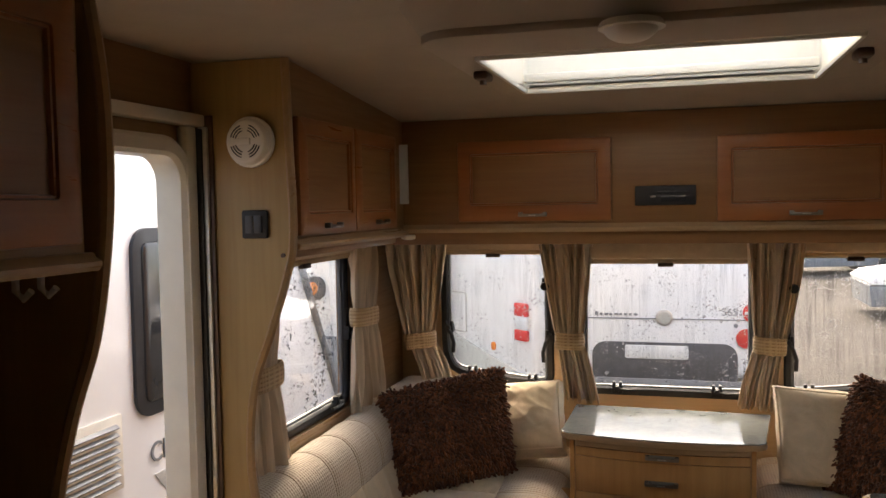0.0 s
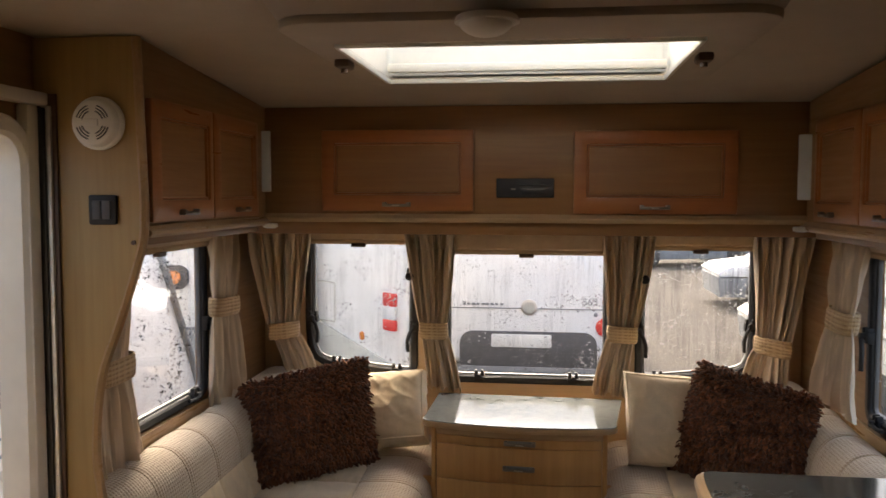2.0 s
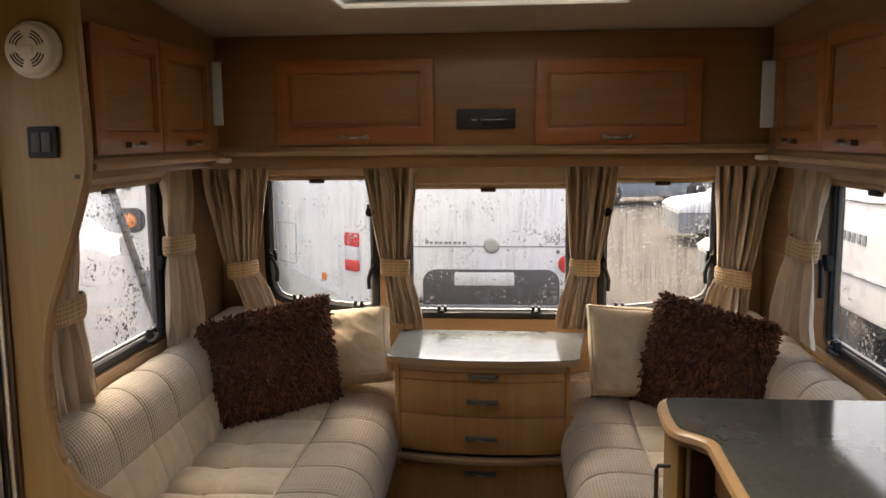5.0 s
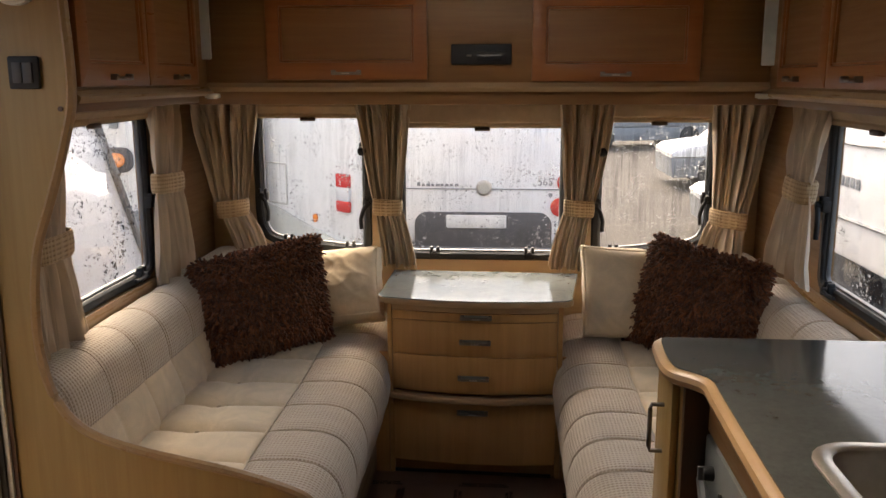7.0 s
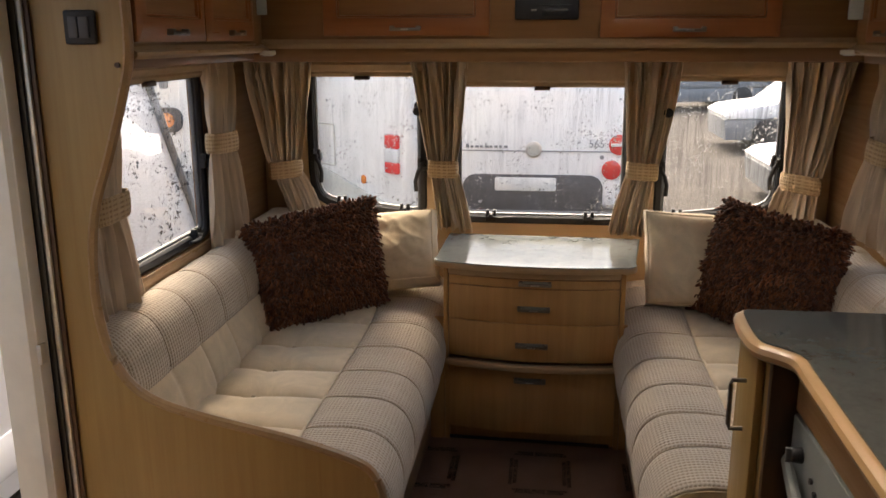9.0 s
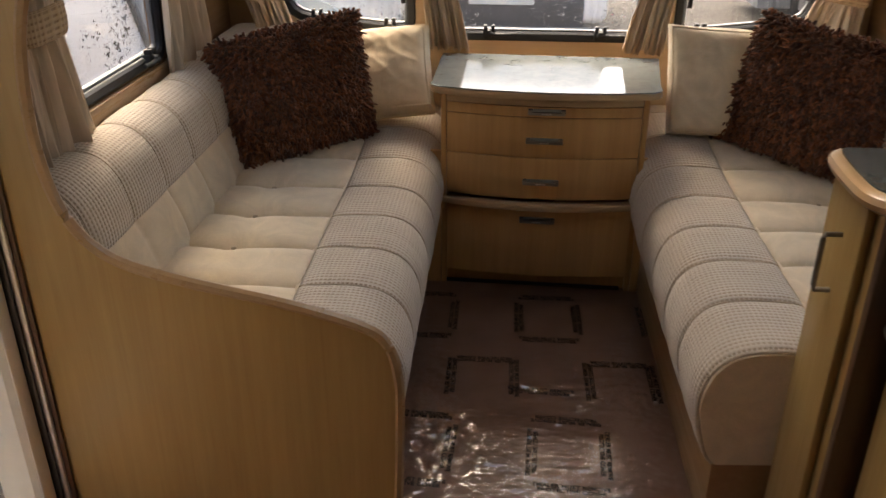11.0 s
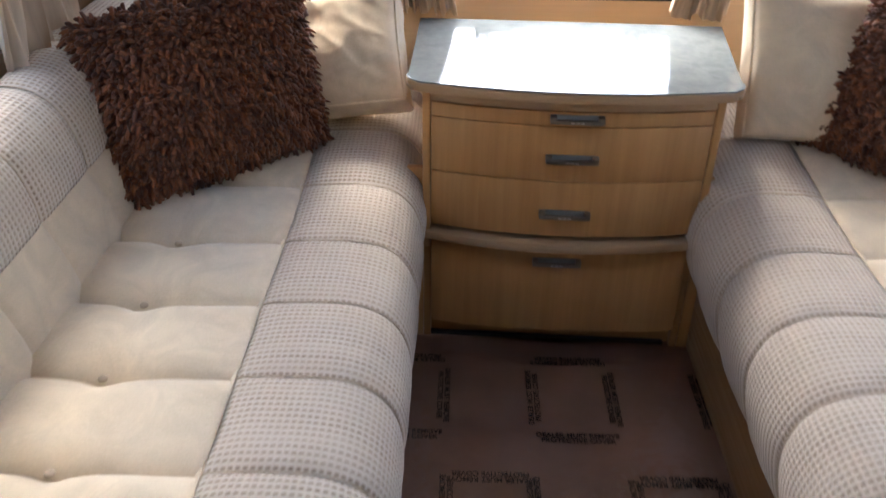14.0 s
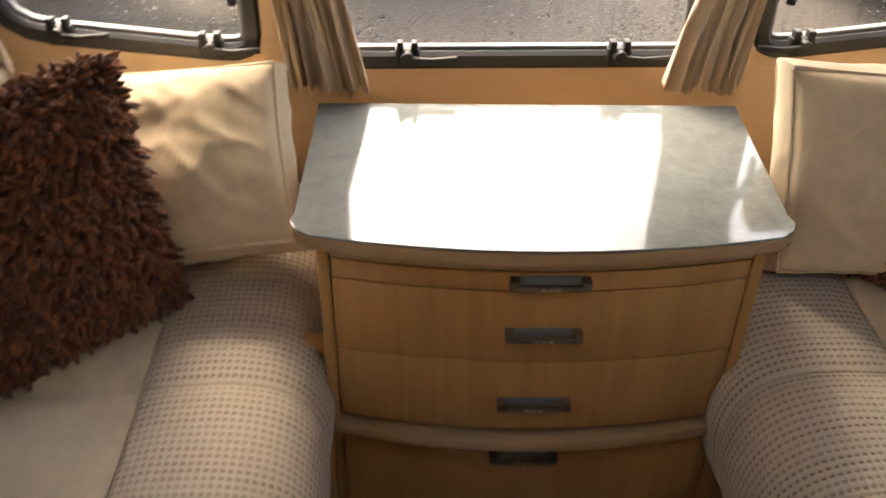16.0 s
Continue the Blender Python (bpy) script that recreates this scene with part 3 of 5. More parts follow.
def window(name, loop, put, label, pane_mat, catches, blind_z):
    us = [u for u, _ in loop]
    vs = [v for _, v in loop]
    t = thing(name, put(sum(us) / len(us), min(vs), 0), label, "window", kind="structure")
    part("frame", ring(loop, 0.034, 0.02, lambda u, v, w: put(u, v, 0.012 - w)), BLACK_RUBBER, t, "black rubber window frame")
    part("inner_seal", ring(inset(loop, 0.031), 0.012, 0.012, lambda u, v, w: put(u, v, 0.022 - w)), VAN_GREY, t)
    bm = slab(inset(loop, 0.02), [], 0.005, lambda u, v, w: put(u, v, 0.026 + w))
    pane = part("pane", bm, pane_mat, t, "rain-spotted acrylic pane", smooth=False)
    pane.visible_shadow = False
    for c in catches:
        latch(t, put, *c)
    if blind_z:
        a, b, z0, z1 = blind_z
        bm = bmesh.new()
        prof = [(0.0, z0), (-0.03, z0), (-0.036, z0 + 0.012), (-0.034, z0 + 0.02), (-0.05, z0 + 0.026), (-0.06, (z0 + z1) / 2 + 0.012), (-0.055, z1 - 0.004), (-0.04, z1), (0.0, z1)]
        rows = [[bm.verts.new(put(u, z, w)) for w, z in prof] for u in (a, b)]
        for k in range(len(prof)):
            bm.faces.new((rows[0][k], rows[1][k], rows[1][(k + 1) % len(prof)], rows[0][(k + 1) % len(prof)]))
        bm.faces.new(rows[0])
        bm.faces.new(rows[1])
        bmesh.ops.recalc_face_normals(bm, faces=bm.faces[:])
        part("blind_cassette", bm, BLIND, t, "tan roller blind cassette")
        mid = (a + b) / 2
        bm = bmesh.new()
        for w in box(mid - 0.032, mid + 0.032, z0 - 0.012, z0 + 0.004, 0.022, 0.042, 0.003, bm=bm).verts:
            w.co = Vector(put(w.co.x, w.co.y, -w.co.z))
        part("blind_pull", bm, DARK_WOOD, t, "brown blind pull tab")


window("window_1", WIN_FL, front_put, "front window with rounded lower corner and rain-streaked pane", PANE_RUN, [(-0.81, 0.832, 1), (-0.536, 0.803, 1), (-0.92, 1.033, 1, True), (-0.456, 1.001, -1, True), (-0.469, 1.233, -1, None)], (-0.98, -0.43, 1.375, 1.449))
window("window_2", WIN_C, front_put, "wide middle front window with rain-spotted pane", PANE_RUN, [(-0.165, 0.784, 1), (0.246, 0.784, 1)], (-0.388, 0.467, 1.335, 1.449))
window("window_3", WIN_FR, front_put, "front window with rounded lower corner and streaked pane", PANE_WET, [(0.604, 0.803, -1), (0.878, 0.832, 1), (0.525, 1.0, 1, True), (0.985, 1.033, -1, True), (0.54, 1.233, 1, None)], (0.498, 1.047, 1.36, 1.449))
window("window_4", WIN_L, left_put, "side window with black frame and rain drops", PANE, [(2.42, 0.855, -1), (2.545, 1.10, -1, True)], (1.68, 2.56, 1.405, 1.46))
window("window_5", WIN_R, right_put, "side window with black frame and rain drops", PANE, [(2.34, 0.855, -1), (2.45, 1.12, -1, True)], (1.60, 2.50, 1.395, 1.46))

for nm, x0, x1, y0, y1 in (("window_board_left", XL + 0.002, XL + 0.02, 1.60, 2.62), ("window_board_right", XR - 0.02, XR - 0.002, 1.55, 2.55)):
    solo(nm, box(x0, x1, y0, y1, 0.74, 0.832, 0.004), TRIM, "pale wood board under the side window", "trim", kind="structure")


# ---- entrance doorway ----
def doorway():
    t = thing("doorway", (XL, 1.07, 0), "cream caravan entrance doorway, standing open", "door frame", kind="structure")
    part("frame", ring([(u, v) for u, v in inset(DOOR, -0.03)], 0.05, 0.03, lambda u, v, w: (XL + 0.0 + w, u, v)), CREAM_PLASTIC, t)
    part("reveal", slab(inset(DOOR, -0.004), [inset(DOOR, 0.02)], 0.06, lambda u, v, w: (XL - 0.055 + w, u, v)), CREAM_PLASTIC, t)
    # dark strip added for the shade on the end panel's left edge
    part("panel_shade_strip", box(XL + 0.004, XL + 0.066, 1.5005, 1.5085, 0.0, 1.846, 0.002), DARK_WOOD, t, "dark strip beside the door post for the end panel's shade")
    part("post", box(XL + 0.002, XL + 0.035, 1.432, 1.478, 0.0, 1.815, 0.008), CREAM_PLASTIC, t)
    part("seal", box(XL + 0.028, XL + 0.046, 1.479, 1.488, 0.0, 1.81, 0.003), BLACK_RUBBER, t, "worn dark door seal")
    part("edge_strip", box(XL + 0.03, XL + 0.056, 1.489, 1.500, 0.0, 1.815, 0.003), ALU, t)
    part("header", box(XL + 0.002, XL + 0.045, 0.745, 1.506, 1.816, 1.848, 0.006), CREAM_PLASTIC, t)
    part("keeper", box(XL + 0.03, XL + 0.042, 1.43, 1.455, 0.78, 0.83, 0.003), STEEL, t, "steel lock keeper")
    part("keeper", box(XL + 0.036, XL + 0.054, 1.487, 1.507, 0.80, 0.88, 0.003), WHITE_PLASTIC, t)


doorway()


def smooth_path(points, n=6):
    """A Catmull-Rom curve through 2D points."""
    pts = [Vector(p) for p in points]
    pts = [pts[0] * 2 - pts[1], *pts, pts[-1] * 2 - pts[-2]]
    out = []
    for k in range(1, len(pts) - 2):
        a, b, c, d = pts[k - 1 : k + 3]
        for j in range(n):
            t = j / n
            out.append(tuple(0.5 * (2 * b + (c - a) * t + (2 * a - 5 * b + 4 * c - d) * t * t + (3 * b - a - 3 * c + d) * t**3)))
    out.append(tuple(pts[-2]))
    return out


def bulkhead():
    """The tall shaped end panel between the doorway and the seat."""
    Y = 1.51
    edge = smooth_path([(-0.88, 1.985), (-0.873, 1.75), (-0.868, 1.52), (-0.892, 1.41), (-0.94, 1.27), (-0.988, 1.14), (-1.008, 1.0), (-1.006, 0.87), (-0.975, 0.752), (-0.90, 0.67), (-0.76, 0.622), (-0.53, 0.573), (-0.375, 0.525), (-0.33, 0.485), (-0.312, 0.42), (-0.308, 0.32), (-0.318, 0.0)])
    put = lambda u, v, w: (u, Y + w, v)
    t = thing("end_panel", (-0.8, Y, 0), "curved maple-veneer end panel between doorway and sofa", "panel")
    part("board", slab([*edge, (XL + 0.002, 0.0), (XL + 0.002, 1.985)], [], 0.022, put), MAPLE_V, t)
    bm = tube([(u, Y + 0.011, v) for u, v in edge], 0.0135, 8)
    part("edging", bm, TRIM, t, "rounded beech edging")
    part("screw_cap", moved(cyl(0.006, 0.004, 14), pose(-0.89, Y - 0.001, 1.475, 90)), DARK_WOOD, t)
    sd = thing("smoke_alarm", (-0.970, Y, 1.771), "round off-white smoke alarm on the end panel", "smoke alarm")
    at = pose(-0.970, Y - 0.001, 1.771, 90)
    part("base", moved(cyl(0.066, 0.02, 40, bev=0.004), at), WHITE_PLASTIC, sd)
    part("cover", moved(cyl(0.062, 0.022, 40, 0.054, 0.004), at @ pose(0, 0, 0.018)), WHITE_PLASTIC, sd)
    for k in range(4):
        bm = bmesh.new()
        for r in (0.028, 0.035, 0.042):
            a0 = 45 + 90 * k
            pts = [(r * math.cos(radians(a0 + d)), r * math.sin(radians(a0 + d)), 0.0405) for d in range(-28, 29, 8)]
            merge(bm, tube(pts, 0.0016, 5))
        part("grille", moved(bm, at), BLACK_PLASTIC, sd, "dark slotted grille")
    part("test_button", moved(box(-0.024, 0.016, -0.009, 0.009, 0.038, 0.045, 0.003), at), WHITE_PLASTIC, sd)
    sw = thing("light_switch", (-0.966, Y, 1.557), "black double rocker light switch on the end panel", "light switch")
    at = pose(-0.966, Y - 0.001, 1.557, 90)
    part("plate", moved(box(-0.037, 0.037, -0.037, 0.037, 0, 0.012, 0.005), at), BLACK_PLASTIC, sw)
    for x in (-0.0125, 0.0125):
        bm = moved(box(-0.011, 0.011, -0.023, 0.023, 0, 0.007, 0.002), at @ pose(x, 0, 0.011, 0, 3, 0))
        part("rocker", bm, VAN_DARK, sw)


bulkhead()


# ---- lockers ----
def handle(parent, m, w=0.09, cup=False):
    """A small rectangular bar handle on two feet, over a plate coloured dark for the recess shade where it is a cup
    pull; m: u along it, v up, w out.
    """
    hv = 0.0085 if cup else 0.008
    bm = box(-w / 2, w / 2, -hv, hv * 0.25, 0.013, 0.021, 0.0025)
    for s in (-1, 1):
        merge(bm, box(s * w / 2 - 0.007, s * w / 2 + 0.007, -hv, hv * 1.0, 0.0, 0.0195, 0.0025))
    bmesh.ops.recalc_face_normals(bm, faces=bm.faces[:])
    h = part("handle", moved(bm, m), SATIN, parent, "brushed nickel bar handle")
    if cup:
        # flat plate, its dark colour stands for shade in a cup recess
        part("recess_shade", moved(box(-w / 2 + 0.004, w / 2 - 0.004, -hv, hv * 0.9, 0.0, 0.003, 0.001), m), COOKER_GREY, h, "dark plate for the recess shade behind the bar")
    for k in (-1, 0, 1):
        part("rib", moved(box(k * w * 0.1 - w * 0.04, k * w * 0.1 + w * 0.04, -hv * 0.6, -hv * 0.15, 0.020, 0.0222, 0.0007), m), STEEL, h)


def panel_door(parent, m, w, h, frame_mat, panel_mat, rail=0.045, side=0.045, at=0.5, bow=0.0):
    """A framed door with a sunk panel. m: the lower left corner, u along, v up, w out."""
    outer = rounded(0, w, 0, h, 0.004, 2)
    hole = rounded(side, w - side, rail + 0.012, h - rail, 0.006, 2)
    curve = lambda u, v, z: (u, v, z + bow * math.sin(math.pi * v / h))
    d = part("door", moved(slab(outer, [hole], 0.019, curve, 0.003), m), frame_mat, parent, "orange cherry-wood framed door")
    bm = slab(rounded(side - 0.006, w - side + 0.006, rail + 0.004, h - rail + 0.006, 0.004, 2), [], 0.008, curve)
    part("door_panel", moved(bm, m), panel_mat, d)
    part("bead", moved(ring(hole, 0.008, 0.014, curve), m), frame_mat, d)
    handle(d, m @ pose(w * at, rail * 0.52, 0.018 + bow * 0.2), 0.085)


def face_frame(p0, p1):
    """u from p0 to p1 on the level, v up, w to the room (to the right of p1 -> p0)."""
    u = (Vector(p1) - Vector(p0)).normalized()
    n = u.cross(Vector((0, 0, 1)))
    return Matrix(((u.x, 0, n.x, p0[0]), (u.y, 0, n.y, p0[1]), (u.z, 1, n.z, p0[2]), (0, 0, 0, 1)))


def ledge(name, p0, p1, mat, depth=0.03):
    m = face_frame(p0, p1)
    ln = (Vector(p1) - Vector(p0)).length
    prof = [(-0.03, 0.0), (depth * 0.7, 0.0), (depth, 0.008), (depth, 0.016), (depth * 0.55, 0.022), (depth * 0.3, 0.030), (-0.03, 0.030)]
    bm = bmesh.new()
    a = [bm.verts.new(m @ Vector((0, z, w))) for w, z in prof]
    b = [bm.verts.new(m @ Vector((ln, z, w))) for w, z in prof]
    for k in range(len(prof)):
        bm.faces.new((a[k], b[k], b[(k + 1) % len(prof)], a[(k + 1) % len(prof)]))
    bm.faces.new(a)
    bm.faces.new(b)
    bmesh.ops.recalc_face_normals(bm, faces=bm.faces[:])
    return bm


FY = 2.465  # face of the front lockers


def front_lockers():
    t = thing("front_locker", (0.06, FY, 1.51), "long cherry-wood overhead locker across the front with two doors", "cabinet")
    part("face", box(-0.90, 1.01, FY, FY + 0.02, 1.512, 1.905, 0.002), MAPLE_H, t)
    part("underside", box(-1.145, 1.195, FY + 0.022, YF - 0.003, 1.475, 1.49, 0.002), MAPLE_H, t)
    part("pelmet", box(-1.145, 1.195, FY + 0.004, FY + 0.03, 1.455, 1.510, 0.003), MAPLE_H, t)
    part("ledge", ledge("ledge", (-0.88, FY, 1.498), (0.99, FY, 1.498), TRIM_X, 0.02), TRIM_X, t, "pale beech moulding")
    m = face_frame((-0.665, FY - 0.001, 1.538), (0.0, FY - 0.001, 1.538))
    panel_door(t, m, 0.54, 0.284, DOOR_FRAME, DOOR_PANEL)
    m = face_frame((0.22, FY - 0.001, 1.531), (1.0, FY - 0.001, 1.531))
    panel_door(t, m, 0.542, 0.282, DOOR_FRAME, DOOR_PANEL)
    r = thing("car_radio", (0.06, FY, 1.58), "black slim car radio set into the locker face", "radio")
    part("case", box(-0.046, 0.153, FY - 0.014, FY + 0.05, 1.586, 1.652, 0.004), BLACK_PLASTIC, r)
    part("button", box(0.005, 0.022, FY - 0.018, FY - 0.013, 1.612, 1.618, 0.001), SATIN, r)
    part("slot", box(0.03, 0.13, FY - 0.0165, FY - 0.013, 1.628, 1.632, 0.001), BLACK_RUBBER, r)
    part("display", box(0.04, 0.12, FY - 0.0165, FY - 0.013, 1.598, 1.618, 0.001), TINTED, r)


front_lockers()


def side_locker(label, p0, p1, doors):
    """An overhead locker along a side wall; p0 -> p1 runs with the room on the right of p1 -> p0."""
    t = thing("side_locker", ((p0[0] + p1[0]) / 2, (p0[1] + p1[1]) / 2, 1.5), label, "cabinet", "side lockers")
    m = face_frame(p0, p1)
    ln = (Vector(p1) - Vector(p0)).length
    h = [ceil_z(p[1]) - p[2] - 0.004 for p in (p0, p1)]
    bm = bmesh.new()
    a = [bm.verts.new(m @ Vector(c)) for c in ((0, 0, 0), (ln, 0, 0), (ln, h[1], 0), (0, h[0], 0))]
    b = [bm.verts.new(m @ Vector(c)) for c in ((0, 0, -0.02), (ln, 0, -0.02), (ln, h[1], -0.02), (0, h[0], -0.02))]
    bm.faces.new(a)
    bm.faces.new(b)
    for k in range(4):
        bm.faces.new((a[k], a[(k + 1) % 4], b[(k + 1) % 4], b[k]))
    bmesh.ops.recalc_face_normals(bm, faces=bm.faces[:])
    part("face", bm, MAPLE_Y, t)
    part("underside", moved(box(0, ln, -0.02, -0.005, -0.32, -0.022, 0.002), m), MAPLE_Y, t)
    part("pelmet", moved(box(0, ln, -0.05, -0.015, -0.05, -0.03, 0.003), m), MAPLE_Y, t)
    part("ledge", ledge("ledge", (Vector(p0) - Vector((0, 0, 0.026))), (Vector(p1) - Vector((0, 0, 0.026))), TRIM, 0.022), TRIM, t, "pale beech moulding")
    for u, w, at in doors:
        panel_door(t, m @ pose(u, 0.012, 0.001), w, 0.315, DOOR_FRAME_Y, DOOR_PANEL_Y, 0.045, 0.042, at, 0.012)
    return t


side_locker("cherry-wood overhead locker with two doors above the sofa", (-0.875, 1.534, 1.512), (-0.878, 2.462, 1.512), [(0.012, 0.395, 0.5), (0.412, 0.385, 0.55)])
side_locker("cherry-wood overhead locker with doors above the sofa", (0.988, 2.462, 1.503), (0.985, 1.10, 1.503), [(0.14, 0.40, 0.4), (0.545, 0.40, 0.5), (0.95, 0.40, 0.5)])
for sx, p, rz in ((1, (-0.885, 2.43, 1.605), 4), (-1, (0.985, 2.43, 1.58), -4)):
    bm = box(-0.037, 0.037, -0.006, 0.006, 0, 0.215, 0.004, 2)
    for v in bm.verts:
        v.co.x += 0.004 * math.sin(v.co.z * 90) * (1 if v.co.x > 0 else 0.2)
    ob = solo("corner_strip", moved(bm, pose(*p, 0, 0, rz)), PALE_PAD, "pale grey packing strip in the locker corner", "packing", "corner strips")
for x, y in ((-0.85, 2.43), (0.96, 2.42)):
    bm = moved(cyl(0.026, 0.014, 28, bev=0.003), pose(x, y, 1.478))
    s = thing("spot_lamp", (x, y, 1.478), "small cream spot lamp under the locker corner", "lamp", "locker spot lamps")
    part("rim", bm, CREAM_PLASTIC, s)
    part("lens", moved(cyl(0.018, 0.004, 24), pose(x, y, 1.475)), CLEAR, s)


# ---- kitchen end by the door ----
def kitchen_left():
    Y = 0.71
    edge = smooth_path([(-0.846, 1.985), (-0.822, 1.82), (-0.817, 1.67), (-0.828, 1.53), (-0.856, 1.38), (-0.905, 1.245), (-0.942, 1.10), (-0.95, 0.96), (-0.92, 0.88)])
    t = thing("shaped_partition", (-1.0, Y, 0), "dark curved partition panel beside the doorway", "panel")
    part("board", slab([*edge, (-0.70, 0.86), (-0.70, 0.0), (XL + 0.002, 0.0), (XL + 0.002, 1.98)], [], 0.022, lambda u, v, w: (u, Y + w, v)), MAPLE_V, t)
    part("edging", tube([(u, Y + 0.011, v) for u, v in edge], 0.0135, 8), TRIM, t)
    t = thing("kitchen_locker", (-1.0, 0.3, 1.51), "dark cherry-wood overhead kitchen locker with framed door", "cabinet")
    m = face_frame((-0.84, -0.30, 1.525), (-0.84, 0.70, 1.525))
    part("carcass", moved(box(0, 0.99, 0.0, 0.45, -0.26, 0, 0.003), m), MAPLE_Y, t)
    part("ledge", ledge("ledge", (-0.84, -0.30, 1.50), (-0.84, 0.70, 1.50), TRIM, 0.025), TRIM, t)
    panel_door(t, m @ pose(0.53, 0.02, 0.001), 0.43, 0.40, DOOR_FRAME_Y, DOOR_PANEL_Y, 0.06, 0.055, 0.25, 0.012)
    panel_door(t, m @ pose(0.09, 0.02, 0.001), 0.43, 0.40, DOOR_FRAME_Y, DOOR_PANEL_Y, 0.06, 0.055, 0.5, 0.012)
    for y in (0.60, 0.655):
        bm = tube([(-0.90, y, 1.50), (-0.90, y, 1.475), (-0.885, y, 1.462), (-0.87, y, 1.475)], 0.006)
        solo("cup_hook", bm, CREAM_PLASTIC, "small cream hook under the kitchen locker", "hook", "hooks under the locker")
    t = thing("kitchen_cabinet", (-1.0, 0.2, 0), "maple base cabinet beside the doorway", "cabinet")
    part("carcass", box(XL + 0.003, -0.74, -0.9, 0.695, 0.0, 0.84, 0.004), MAPLE_Y, t)
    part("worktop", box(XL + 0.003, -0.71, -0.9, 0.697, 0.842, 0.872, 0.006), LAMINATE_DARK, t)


kitchen_left()


# ---- chest of drawers ----
def chest():
    """Built square round its own origin (middle of the front, on the floor), then turned a little."""
    t = thing("chest_of_drawers", (0.028, 2.672, 0.0), "bow-fronted maple chest of drawers between the sofas", "chest of drawers", turn=-2.0)
    hw = 0.315
    bow = lambda x, d: -d * (1 - (x / hw) ** 2)

    def curved(x0, x1, z0, z1, d, thick, bev=0.003, off=0.0):
        n = 14
        bm = bmesh.new()
        rows = []
        for k in range(n + 1):
            x = lerp(x0, x1, k / n)
            y = bow(x, d) + off
            rows.append([bm.verts.new(c) for c in ((x, y, z0), (x, y + thick, z0), (x, y + thick, z1), (x, y, z1))])
        for a, b in zip(rows, rows[1:]):
            for j in range(4):
                bm.faces.new((a[j], b[j], b[(j + 1) % 4], a[(j + 1) % 4]))
        bm.faces.new(rows[0])
        bm.faces.new(rows[-1])
        bmesh.ops.recalc_face_normals(bm, faces=bm.faces[:])
        es = [e for e in bm.edges if len(e.link_faces) == 2 and e.calc_face_angle(0) > 1.2]
        bmesh.ops.bevel(bm, geom=es, offset=bev, segments=2, affect="EDGES", profile=0.5)
        return bm

    D = 0.43
    part("side_panel", box(-hw - 0.018, -hw, -0.002, D, 0.30, 0.705, 0.003), CHEST_WOOD, t)
    part("side_panel", box(hw, hw + 0.018, -0.002, D, 0.30, 0.705, 0.003), CHEST_WOOD, t)
    for x0 in (-hw - 0.018, hw):
        part("lower_side", box(x0, x0 + 0.018, 0.03, D, 0.0, 0.298, 0.003), CHEST_WOOD, t)
    part("back_panel", box(-hw, hw, D - 0.02, D, 0.0, 0.705, 0.002), MAPLE_V, t)
    part("carcass", box(-hw + 0.001, hw - 0.001, 0.072, D - 0.021, 0.03, 0.70, 0.002), MAPLE_H, t)
    # top
    tw = 0.37
    front = [(x, -0.018 - 0.048 * (1 - (x / tw) ** 2)) for x in (lerp(-tw + 0.03, tw - 0.03, k / 16) for k in range(17))]
    outline = [(-0.375, D), (-tw + 0.004, 0.035), (-tw, 0.012), (-tw + 0.01, -0.008), *front, (tw - 0.01, -0.008), (tw, 0.012), (tw - 0.004, 0.035), (0.405, D)]
    part("top", slab(outline, [], 0.004, lambda u, v, w: (u, v, 0.733 + w), 0.0015), LAMINATE, t, "blue-grey slate laminate top", False)
    part("top_edge", slab(outline, [], 0.022, lambda u, v, w: (u, v, 0.7105 + w), 0.004), TRIM_X, t, "beech edge under the laminate")
    part("rail", curved(-hw, hw, 0.682, 0.709, 0.036, 0.02), TRIM_X, t)

    def drawer(z0, z1, d, hz, off=0.0, hx=0.006):
        ob = part("drawer_front", curved(-hw + 0.0018, hw - 0.0018, z0, z1, d, 0.022, 0.0015, off), CHEST_WOOD, t)
        m = Matrix(((1, 0, 0, hx), (0, 0, -1, bow(hx, d) + off), (0, 1, 0, hz), (0, 0, 0, 1)))
        handle(ob, m, 0.104, True)

    drawer(0.6475, 0.6805, 0.037, 0.668, 0.0, 0.009)
    drawer(0.511, 0.6455, 0.037, 0.572)
    drawer(0.366, 0.509, 0.037, 0.430, 0.0, 0.001)
    part("shelf_edge", curved(-hw - 0.012, hw + 0.012, 0.326, 0.350, 0.042, 0.05, 0.006, -0.012), TRIM_X, t, "pale curved shelf edge")
    drawer(0.066, 0.324, 0.026, 0.282, 0.014, -0.004)
    part("plinth", box(-hw, hw, 0.05, 0.07, 0.0, 0.064, 0.002), CHEST_WOOD, t)
    for x0, x1 in ((-0.390, -0.3345), (0.3345, 0.362)):
        part("side_filler", box(x0, x1, 0.03, 0.048, 0.0, 0.50, 0.002), CHEST_WOOD, t)
    # solid black strip in place of the shade under the plinth
    part("gap_shade_strip", box(-0.318, 0.30, 0.034, 0.049, 0.001, 0.010, 0.001), BLACK_RUBBER, t, "black strip for the shade of the gap under the plinth")


chest()


# ---- sofas ----
SEAMS = [1.34, 1.545, 1.75, 1.955, 2.16, 2.375, 2.60, 2.85, 3.1, 3.35]


